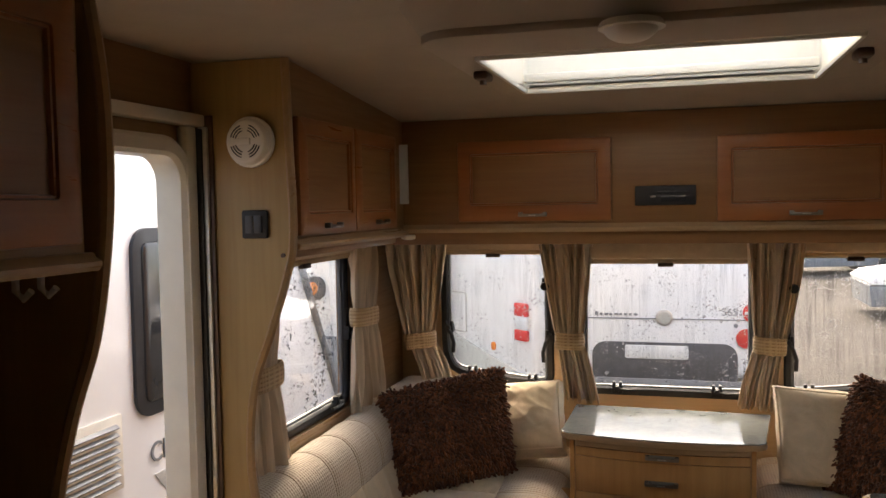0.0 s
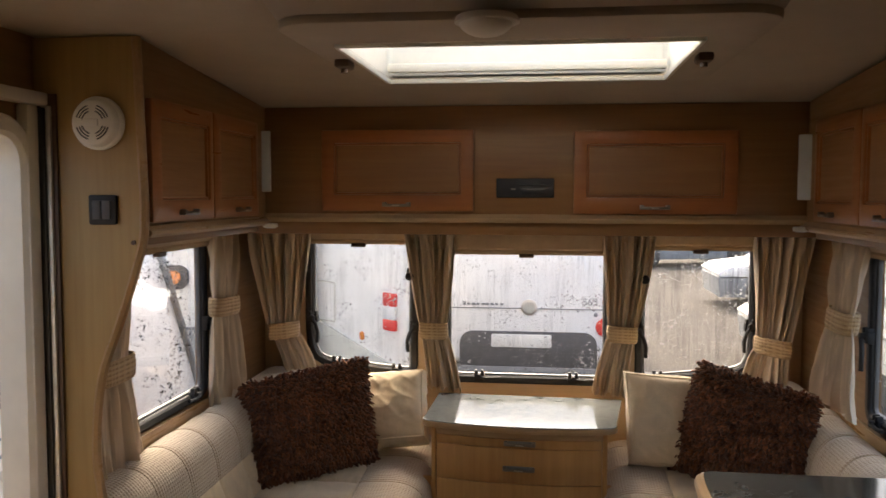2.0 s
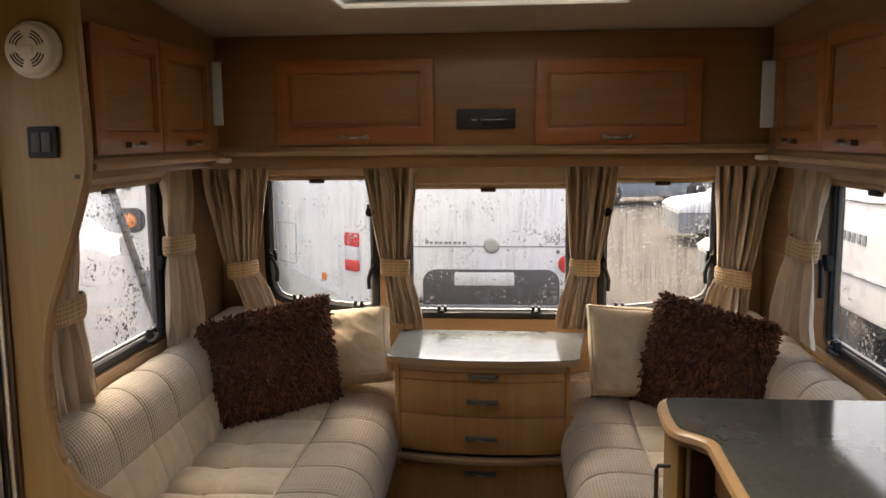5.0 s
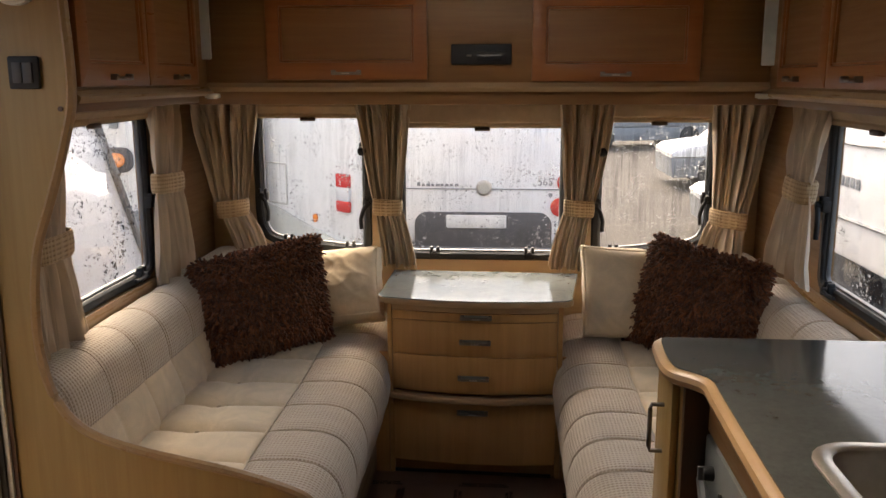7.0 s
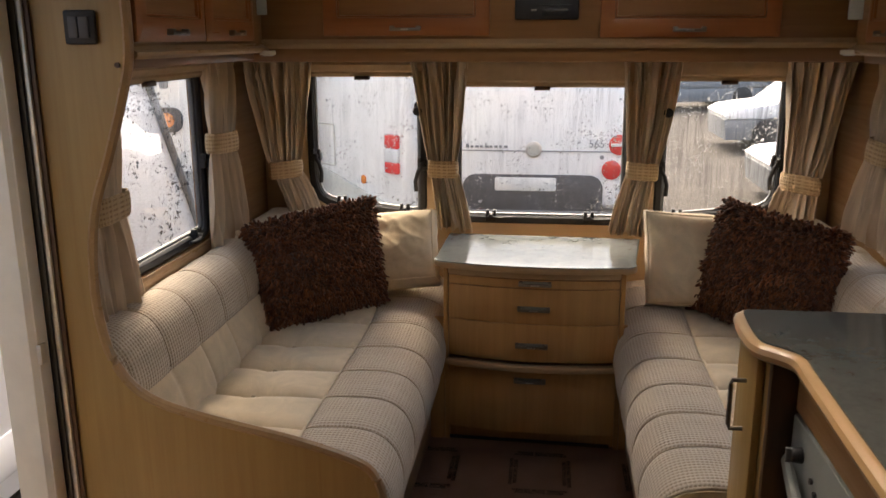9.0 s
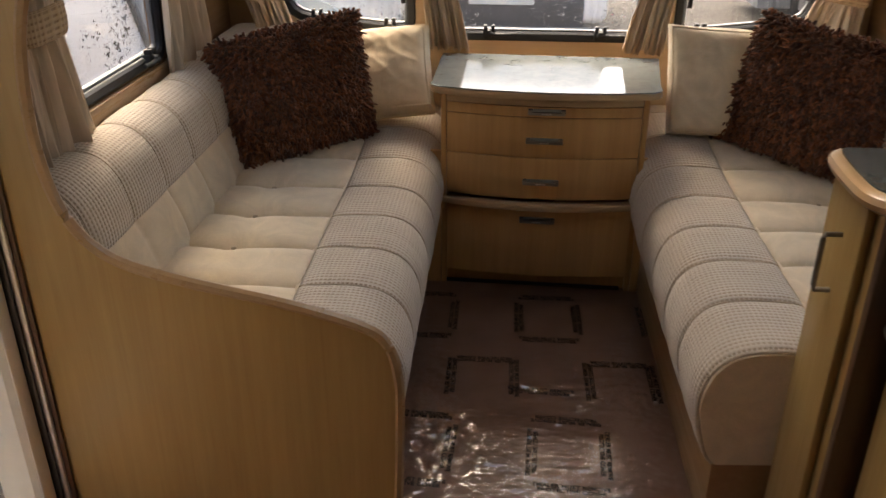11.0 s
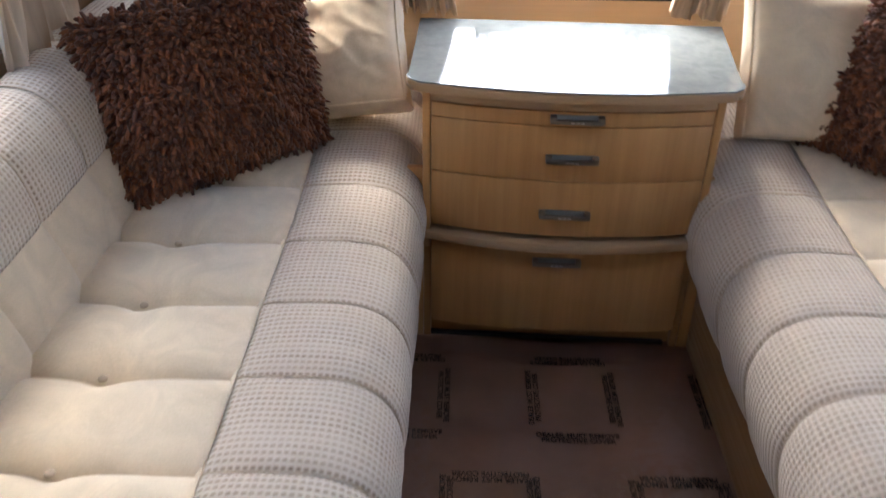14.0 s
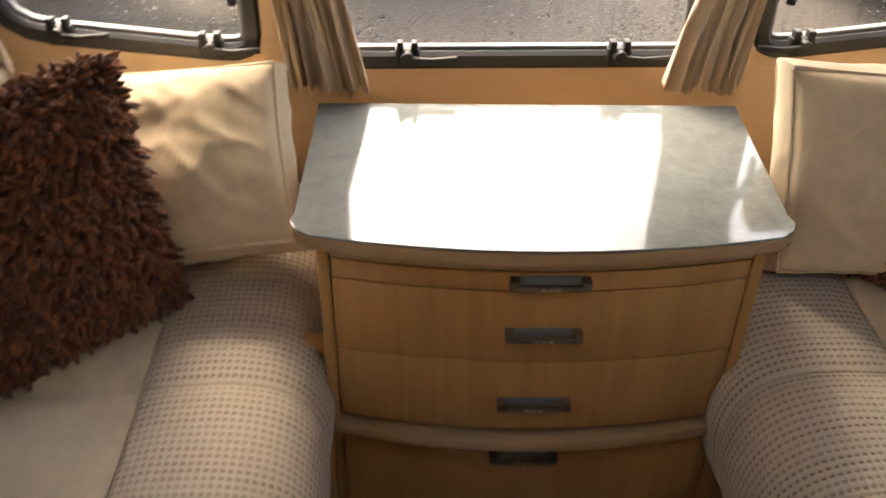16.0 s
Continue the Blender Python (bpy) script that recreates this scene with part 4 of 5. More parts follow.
def puff(y, seams=SEAMS):
    """0 at a seam, 1 in the middle of a panel, and the nearness to a seam."""
    for a, b in zip(seams, seams[1:]):
        if a <= y < b:
            t = (y - a) / (b - a)
            return (1 - abs(2 * t - 1) ** 5), min(y - a, b - y)
    return 0.5, 1.0


def rise(y):
    """The cushions ride up a little towards the front corner."""
    t = min(1, max(0, (y - 2.4) / 0.55))
    return 0.035 * t * t * (3 - 2 * t)


def strip(name, prof, y0, y1, mat, parent, label, bulge, ny=96, tufts=(), seams=SEAMS, crease=0.0026):
    """Padded upholstery: a profile of (x, z) swept along y with seams. bulge(s): depth of the padding."""
    pts = [Vector((a, b)) for a, b in smooth_path(prof, 5)]
    ln = [0.0]
    for a, b in zip(pts, pts[1:]):
        ln.append(ln[-1] + (b - a).length)
    nrm = []
    for k in range(len(pts)):
        d = (pts[min(k + 1, len(pts) - 1)] - pts[max(k - 1, 0)]).normalized()
        nrm.append(Vector((-d.y, d.x)))
    if nrm[len(nrm) // 3].y < 0:
        nrm = [-v for v in nrm]

    def at(i, j):
        y = lerp(y0, y1, i / (ny - 1))
        p, near = puff(y, seams)
        s = ln[j] / ln[-1]
        k = bulge(s) * p - crease * math.exp(-((near / 0.006) ** 2)) * (1 if bulge(s) > 0.001 else 0)
        edge = min(1.0, min(y - y0, y1 - y) / 0.03)
        k -= 0.014 * (1 - edge) ** 2
        wr = 0.0016 * noise.noise(Vector((pts[j].x * 16, y * 16, 2.0))) + 0.0035 * noise.noise(Vector((pts[j].x * 5, y * 6, 7.0)))
        for tx, ty in tufts:
            r2 = (pts[j].x - tx) ** 2 + (y - ty) ** 2
            k -= 0.016 * math.exp(-r2 / 0.0010) + 0.006 * math.exp(-r2 / 0.009)
        if tufts:
            k += 0.010 * p**2 - 0.005 * math.exp(-(((pts[j].x - tufts[0][0]) / 0.010) ** 2)) + 0.0035 * noise.noise(Vector((pts[j].x * 11, y * 11, 4.0)))
        q = pts[j] + nrm[j] * (k + wr)
        return (q.x, y, q.y + rise(y))

    bm = grid(ny, len(pts), at, lambda i, j: (ln[j], lerp(y0, y1, i / (ny - 1))))
    return part(name, bm, mat, parent, label)


def seam_cords(parent, prof, y0, y1, mat, lift=0.0015):
    pts = smooth_path(prof, 5)
    for y in SEAMS:
        if y0 + 0.03 < y < y1 - 0.03:
            part("seam", tube([(a, y, b + rise(y) + lift) for a, b in pts[1:-1]], 0.0016, 6), mat, parent)


CREAM_DULL = plain("taupe_button_cloth", (0.38, 0.3, 0.21), 0.9, var=0.2, scale=80)
SEAM_CLOTH = plain("taupe_piping", (0.50, 0.41, 0.30), 0.9, var=0.2, scale=80)


def sofa(s, label, cx, edge, seam, base, y0):
    """s: -1 for the sofa by the doorway wall, 1 for the other. edge: foremost x of the bolster; seam: x where cream begins."""
    wall = XL if s < 0 else XR
    back = wall - s * 0.19
    t = thing("sofa", (cx, 2.2, 0.0), label, "sofa", "built-in sofas")
    b = part("base", box(min(base, wall - s * 0.004), max(base, wall - s * 0.004), y0 + 0.01, 2.95, 0.0, 0.235, 0.004), MAPLE_Y, t, "pale maple sofa base")
    # core that carries the upholstery
    xs = sorted((edge + s * 0.03, wall - s * 0.006))
    part("core", box(xs[0], xs[1], y0 + 0.012, 3.19, 0.237, 0.462, 0.02), CREAM, t)
    prof = [(back + s * 0.02, 0.462), (back - s * 0.03, 0.486), (lerp(back, seam, 0.3), 0.490), (lerp(back, seam, 0.6), 0.491), (seam - s * -0.02, 0.492), (seam, 0.489)]
    if s > 0:
        prof = [(back + 0.02, 0.462), (back - 0.03, 0.486), (lerp(back, seam, 0.3), 0.490), (lerp(back, seam, 0.6), 0.491), (seam + 0.02, 0.492), (seam, 0.489)]
    tufts = [(lerp(back, seam, 0.44), y) for y in SEAMS if y0 < y < 2.5]
    strip("seat_panel", prof, y0, 3.19, CREAM, t, "cream tufted suede seat panel", lambda q: 0.010 * math.sin(math.pi * min(1, max(0, q))) ** 0.6, 240, tufts, crease=0.007)
    for tx, ty in tufts:
        bm = bmesh.new()
        bmesh.ops.create_uvsphere(bm, u_segments=12, v_segments=8, radius=0.008)
        for v in bm.verts:
            v.co = Vector((tx + v.co.x, ty + v.co.y, 0.484 + v.co.z * 0.6))
        part("button", bm, CREAM_DULL, t)
    for ty in [y for y in SEAMS if y0 < y < 2.8]:
        bm = bmesh.new()
        bmesh.ops.create_uvsphere(bm, u_segments=10, v_segments=6, radius=0.006)
        for v in bm.verts:
            v.co = Vector((seam + v.co.x, ty + v.co.y, 0.49 + v.co.z * 0.6 + rise(ty)))
        part("button", bm, CREAM, t)
    e = edge
    bol = [(seam, 0.488), (seam - s * 0.03, 0.497), (e + s * 0.13, 0.500), (e + s * 0.06, 0.483), (e + s * 0.018, 0.440), (e, 0.375), (e + s * 0.006, 0.31), (e + s * 0.028, 0.235), (e + s * 0.05, 0.205)]
    bo = strip("bolster", bol, y0, 3.19, WAFFLE, t, "beige waffle-weave front bolster", lambda q: 0.007 * max(0, min(1, q / 0.10, (1 - q) / 0.06)), 170)
    seam_cords(bo, bol, y0, 3.19, SEAM_CLOTH)
    part("seam", tube([(seam, lerp(y0, 3.18, k / 120), 0.4895 + rise(lerp(y0, 3.18, k / 120))) for k in range(121)], 0.0042, 6), CREAM, t)
    # the near end of the seat
    end = [(p[0], p[1]) for p in smooth_path(bol, 5)][::-1]
    loop = [*end, (back, 0.48), (back, 0.24), (e + s * 0.05, 0.205)]
    bm = bmesh.new()
    vs = [bm.verts.new((lerp(cx, u, 0.985), y0 + 0.004, lerp(0.35, v, 0.985))) for u, v in loop]
    f = bm.faces.new(vs)
    ret = bmesh.ops.extrude_face_region(bm, geom=[f])
    bmesh.ops.translate(bm, verts=[g for g in ret["geom"] if isinstance(g, bmesh.types.BMVert)], vec=(0, -0.012, 0))
    bmesh.ops.recalc_face_normals(bm, faces=bm.faces[:])
    part("end_cap", bm, CREAM, t, "cream suede end of the seat cushion")
    part("piping", tube([(u, y0 - 0.004, v + 0.004) for u, v in end], 0.005, 8), SEAM_CLOTH, t)
    # backrest along the wall
    low = [(back - s * 0.045, 0.47), (back - s * 0.04, 0.52), (back - s * 0.022, 0.58), (back, 0.632)]
    hi = [(back, 0.632), (back + s * 0.004, 0.68), (back + s * 0.024, 0.745), (back + s * 0.065, 0.79), (back + s * 0.12, 0.803), (wall - s * 0.03, 0.79), (wall - s * 0.01, 0.76)]
    bs = [y + 0.035 for y in SEAMS]
    br = strip("backrest", low, y0, 2.72, CREAM, t, "cream suede lower backrest", lambda q: 0.005, 120, seams=bs)
    up = strip("back_bolster", hi, y0, 2.72, WAFFLE, t, "beige waffle-weave upper backrest", lambda q: 0.005 if q > 0.02 else 0.003, 140, seams=bs)
    pts = smooth_path(hi, 5)
    for y in bs:
        if y0 + 0.03 < y < 2.68:
            part("seam", tube([(a, y, b + 0.0015 if k > 8 else b) for k, (a, b) in enumerate(pts[1:-1])], 0.0016, 6), SEAM_CLOTH, up)
    # front corner cushion against the window wall
    x0, x1 = sorted((wall - s * 0.01, wall - s * 0.26))
    bm = box(x0, x1, 2.76, 3.20, 0.50, 0.825, 0.06, 5)
    lay = bm.loops.layers.uv.new("UVMap")
    for f in bm.faces:
        for l in f.loops:
            c = l.vert.co
            l[lay].uv = (c.y + c.z, c.x)
    part("corner_cushion", bm, WAFFLE, t, "beige waffle-weave corner backrest")
    return t


sofa(-1, "cream and beige waffle-weave built-in sofa beside the end panel", -0.75, -0.302, -0.575, -0.366, 1.545)
sofa(1, "cream and beige waffle-weave built-in sofa beyond the kitchen unit", 0.78, 0.335, 0.60, 0.39, 1.535)


# ---- cushions ----
def pillow_surface(c, thick, pinch=0.06, seed=0, puffy=0.42, crumple=0.0, back=1.0, low=0.016):
    """Front and back sheets of a square cushion between corners bl, br, tr, tl."""
    bl, br, tr, tl = (Vector(p) for p in c)
    nrm = (br - bl).cross(tl - bl).normalized()

    def at(u, v, side):
        uu = u + pinch * (0.5 - u) * (1 - (2 * v - 1) ** 2) * (abs(2 * u - 1) ** 3) * 0.9
        vv = v + pinch * (0.5 - v) * (1 - (2 * u - 1) ** 2) * (abs(2 * v - 1) ** 3) * 0.9
        p = bl.lerp(br, uu).lerp(tl.lerp(tr, uu), vv)
        k = (max(0, 1 - (2 * u - 1) ** 2) * max(0, 1 - (2 * v - 1) ** 2)) ** puffy
        fold = 1 - abs(noise.noise(Vector((u * 2.6 + v * 3.4 + seed, v * 1.6 - u, side * 3.0)))) * 2.4
        fine = 1 - abs(noise.noise(Vector((v * 5.5 - u * 2.0 + seed, u * 6.0, side * 5.0)))) * 2.2
        wr = k * (low * noise.noise(Vector((u * 4 + seed, v * 4, side))) + crumple * (0.0045 * max(0, fold) ** 5 + 0.0022 * max(0, fine) ** 4)) + 0.003 * noise.noise(Vector((u * 13, v * 9 + seed, side)))
        return p + nrm * side * (thick * (0.5 if side > 0 else 0.5 * back) * k + wr)

    return at, nrm


def cream_cushion(corners, label, seed):
    """A box cushion: puffed front and back, a gusset between two piped edges."""
    at, nrm = pillow_surface(corners, 0.11, 0.04, seed, 0.42, 1.0, 1.0, 0.012)
    t = thing("cushion", tuple(Vector(corners[0]).lerp(Vector(corners[1]), 0.5)), label, "cushion", "cream cushions")
    n, deep = 48, 0.075
    back = -nrm * deep
    bm = grid(n + 1, n + 1, lambda i, j: at(i / n, j / n, 1))
    merge(bm, grid(n + 1, n + 1, lambda i, j: at(i / n, j / n, -1) + back))
    rim = [(k / n, 0) for k in range(n)] + [(1, k / n) for k in range(n)] + [(1 - k / n, 1) for k in range(n)] + [(0, 1 - k / n) for k in range(n + 1)]
    mid = at(0.5, 0.5, 0)

    def side(i, j):
        p = at(*rim[i], 1).lerp(at(*rim[i], -1) + back, j / 6)
        out = (at(*rim[i], 0) - mid).normalized()
        return p + out * (0.014 * math.sin(math.pi * j / 6) + 0.004 * noise.noise(Vector((i * 0.16, j * 0.5, seed))))

    merge(bm, grid(len(rim), 7, side))
    bmesh.ops.remove_doubles(bm, verts=bm.verts, dist=0.0005)
    bmesh.ops.recalc_face_normals(bm, faces=bm.faces[:])
    part("cover", bm, CREAM_SATIN, t)
    for s, off in ((1, nrm * 0.001), (-1, back)):
        part("piping", tube([at(u, v, s) + off for u, v in rim], 0.0042, 6), CREAM_SATIN, t, "cream piped edge")


def shag_cushion(corners, label, seed):
    rnd = random.Random(seed)
    at, nrm = pillow_surface(corners, 0.15, 0.05, seed)
    t = thing("shaggy_cushion", tuple(Vector(corners[0]).lerp(Vector(corners[1]), 0.5)), label, "cushion", "brown shaggy cushions")
    n = 20
    bm = grid(n + 1, n + 1, lambda i, j: at(i / n, j / n, 1) - nrm * 0.012)
    merge(bm, grid(n + 1, n + 1, lambda i, j: at(i / n, j / n, -1)))
    bmesh.ops.recalc_face_normals(bm, faces=bm.faces[:])
    part("cover", bm, YARN, t)
    verts, faces = [], []
    down = Vector((0, 0, -1))

    def tuft(p, d, ln, r):
        d = d.normalized()
        side = d.cross(Vector((rnd.random() - 0.5, rnd.random() - 0.5, rnd.random() - 0.5))).normalized()
        other = d.cross(side)
        droop = (down - d * down.dot(d)) * ln * rnd.uniform(0.25, 0.75) + side * ln * rnd.uniform(-0.45, 0.45) + other * ln * rnd.uniform(-0.3, 0.3)
        k0 = len(verts)
        for f, q, w in ((0.0, 0.0, 0.8), (0.5, 0.22, 1.0), (0.86, 0.72, 1.05), (1.0, 1.0, 0.72)):
            c = p + d * ln * f + droop * q
            for a in range(5):
                an = 2 * math.pi * a / 5
                verts.append(tuple(c + (side * math.cos(an) + other * math.sin(an)) * r * w))
        for ring_no in range(3):
            for a in range(5):
                b0, b1 = k0 + ring_no * 5 + a, k0 + ring_no * 5 + (a + 1) % 5
                faces.append((b0, b1, b1 + 5, b0 + 5))
        faces.append(tuple(k0 + 15 + a for a in range(5)))

    m = 62
    for i in range(m):
        for j in range(m):
            u, v = (i + rnd.uniform(0, 1)) / m, (j + rnd.uniform(0, 1)) / m
            p = at(u, v, 1)
            du, dv = at(min(1, u + 0.02), v, 1) - at(max(0, u - 0.02), v, 1), at(u, min(1, v + 0.02), 1) - at(u, max(0, v - 0.02), 1)
            d = du.cross(dv).normalized()
            if d.dot(nrm) < 0:
                d = -d
            d += Vector((rnd.gauss(0, 0.3), rnd.gauss(0, 0.3), rnd.gauss(0, 0.3)))
            tuft(p - nrm * 0.010, d, rnd.uniform(0.022, 0.036), rnd.uniform(0.0042, 0.0055))
    mid = at(0.5, 0.5, 0)
    for k in range(4):
        for q in range(170):
            w = rnd.random()
            u, v = ((w, 0), (1, w), (w, 1), (0, w))[k]
            p = at(u, v, 0)
            d = (p - mid).normalized() + nrm * rnd.gauss(0, 0.45) + Vector((rnd.gauss(0, 0.25), rnd.gauss(0, 0.25), rnd.gauss(0, 0.25)))
            tuft(p, d, rnd.uniform(0.020, 0.036), rnd.uniform(0.0042, 0.0054))
    me = bpy.data.meshes.new("yarn_shag")
    off = BASE[t.name]
    me.from_pydata([tuple(Vector(v) - off) for v in verts], [], faces)
    me.materials.append(YARN)
    me.polygons.foreach_set("use_smooth", [True] * len(me.polygons))
    ob = new("yarn_shag", me)
    ob.parent = t
    tagged(ob, "thick brown chenille loops", kind="stuff")


cream_cushion([(-0.735, 2.81, 0.575), (-0.350, 2.80, 0.635), (-0.390, 3.005, 0.858), (-0.75, 3.04, 0.82)], "plump cream piped cushion leaning in the sofa corner", 1)
cream_cushion([(0.458, 2.80, 0.560), (0.79, 2.77, 0.555), (0.80, 2.86, 0.880), (0.445, 2.895, 0.890)], "plump cream piped cushion leaning beside the chest", 5)
shag_cushion([(-0.915, 2.485, 0.515), (-0.552, 2.78, 0.55), (-0.61, 2.83, 0.925), (-1.02, 2.60, 0.85)], "dark brown shaggy loop-pile cushion on the sofa", 2)
shag_cushion([(0.615, 2.85, 0.555), (0.98, 2.43, 0.525), (1.05, 2.54, 0.885), (0.728, 2.81, 0.945)], "dark brown shaggy loop-pile cushion leaning on the cream one", 3)


# ---- curtains ----
def curtain(label, put, top, band, foot, z, seed, pleats=6, amp=0.026):
    """put(u, z, w): w out into the room. top, band, foot: (u0, u1); z: top, band, foot heights."""
    rnd = random.Random(seed)
    ph = [rnd.uniform(-0.5, 0.5) for _ in range(6)]
    nu, nz = 72, 40
    zt, zb, zf = z

    def edges(zz):
        if zz > zb:
            q = (zz - zb) / (zt - zb)
            q = q**0.8
            return lerp(band[0], top[0], q), lerp(band[1], top[1], q)
        q = ((zb - zz) / (zb - zf)) ** 0.75
        return lerp(band[0], foot[0], q), lerp(band[1], foot[1], q)

    def at(i, j):
        s, q = i / nu, j / nz
        zz = lerp(zf, zt, q)
        a, b = edges(zz)
        near = math.exp(-(((zz - zb) / 0.07) ** 2))
        ss = s + (0.045 * math.sin(2 * math.pi * (2.3 * s + ph[0])) + 0.02 * math.sin(2 * math.pi * (4.1 * s + ph[3] + 0.5 * zz))) * (1 - near) * math.sin(math.pi * s) ** 0.5
        wave = math.sin(2 * math.pi * (pleats * s + 0.22 * math.sin(3 * zz + ph[1]) + ph[2]))
        wave = math.copysign(abs(wave) ** 0.75, wave) * (0.75 + 0.4 * math.sin(2 * math.pi * (1.7 * s + ph[4] + 0.3 * zz)))
        wave += 0.32 * math.sin(2 * math.pi * (pleats * 2.3 * s + ph[3] + zz * 1.1 + 0.3 * math.sin(9 * zz + ph[5])))
        w = 0.03 + amp * (0.55 + 0.45 * abs(zz - zb) / 0.3) * wave * (1 - 0.45 * near)
        hem = 0.012 * math.sin(2 * math.pi * (pleats * s + ph[2])) + 0.02 * (s - 0.5) * ph[4]
        return put(lerp(a, b, ss), zz + (1 - q) * hem * (1 if q < 0.2 else 0), w)

    c = (top[0] + top[1]) / 2
    t = thing("curtain", put(c, zf, 0.03), label, "curtain", "tied-back curtains")
    bm = grid(nu + 1, nz + 1, at, lambda i, j: (i / nu * 0.5, j / nz * (zt - zf)))
    cloth = part("cloth", bm, LINEN, t)
    so = cloth.modifiers.new("thick", "SOLIDIFY")
    so.thickness = 0.0022
    # tieback
    n = 36
    bm = bmesh.new()
    lay = bm.loops.layers.uv.new("UVMap")
    hb = 0.036
    mid, half = (band[0] + band[1]) / 2, (band[1] - band[0]) / 2 + 0.007
    rows = []
    for k in range(n):
        an = 2 * math.pi * k / n
        cu, cw = math.copysign(abs(math.cos(an)) ** 0.6, math.cos(an)), math.copysign(abs(math.sin(an)) ** 0.75, math.sin(an))
        row = []
        for dz, g in ((-hb, 0.93), (-hb * 0.8, 1.0), (0, 1.03), (hb * 0.8, 1.0), (hb, 0.93)):
            row.append(bm.verts.new(put(mid + half * cu * g, zb + dz + 0.012 * cu * ph[5], 0.03 + 0.034 * cw * g)))
        rows.append(row)
    for k in range(n):
        a, b = rows[k], rows[(k + 1) % n]
        for j in range(4):
            f = bm.faces.new((a[j], b[j], b[j + 1], a[j + 1]))
            for l, (kk, jj) in zip(f.loops, ((k, j), (k + 1, j), (k + 1, j + 1), (k, j + 1))):
                l[lay].uv = (kk / n * 0.32, jj / 4 * 0.08)
    bmesh.ops.recalc_face_normals(bm, faces=bm.faces[:])
    tb = part("tieback", bm, WAFFLE_TIE, t, "woven tan tieback")
    so = tb.modifiers.new("thick", "SOLIDIFY")
    so.thickness = 0.003


fp = lambda u, z, w: (u, YF - 0.035 - w, z)
fpl = lambda u, z, w: (u, lerp(2.99, 3.185, min(1, max(0, (u + 1.12) / 0.21))) - w, z)
fpr = lambda u, z, w: (u, lerp(3.185, 2.99, min(1, max(0, (u - 0.98) / 0.19))) - w, z)
lp = lambda u, z, w: (XL + 0.025 + w, u, z)
rp = lambda u, z, w: (XR - 0.03 - 0.055 * min(1, max(0, (1.45 - z) / 0.5)) - w, u, z)
curtain("beige linen curtain tied back in the front corner", fpl, (-1.125, -0.905), (-1.055, -0.962), (-1.0, -0.885), (1.45, 1.005, 0.79), 11, 7)
curtain("beige linen curtain tied back between front windows", fp, (-0.498, -0.261), (-0.419, -0.307), (-0.392, -0.235), (1.445, 1.003, 0.742), 12, 6)
curtain("beige linen curtain tied back between front windows", fp, (0.359, 0.593), (0.392, 0.506), (0.324, 0.468), (1.445, 1.005, 0.742), 13, 6)
curtain("beige linen curtain tied back in the front corner", fpr, (0.98, 1.17), (0.995, 1.10), (0.935, 1.10), (1.45, 0.975, 0.80), 14, 7)
curtain("beige linen curtain tied back beside the side window", lp, (2.50, 2.74), (2.50, 2.71), (2.47, 2.77), (1.45, 1.17, 0.805), 15, 5)
curtain("beige linen curtain tied back behind the end panel", lp, (1.62, 1.90), (1.68, 1.86), (1.66, 1.95), (1.45, 1.095, 0.765), 16, 5)
curtain("beige linen curtain tied back beside the side window", rp, (2.31, 2.60), (2.36, 2.56), (2.25, 2.60), (1.45, 1.18, 0.89), 17, 5)


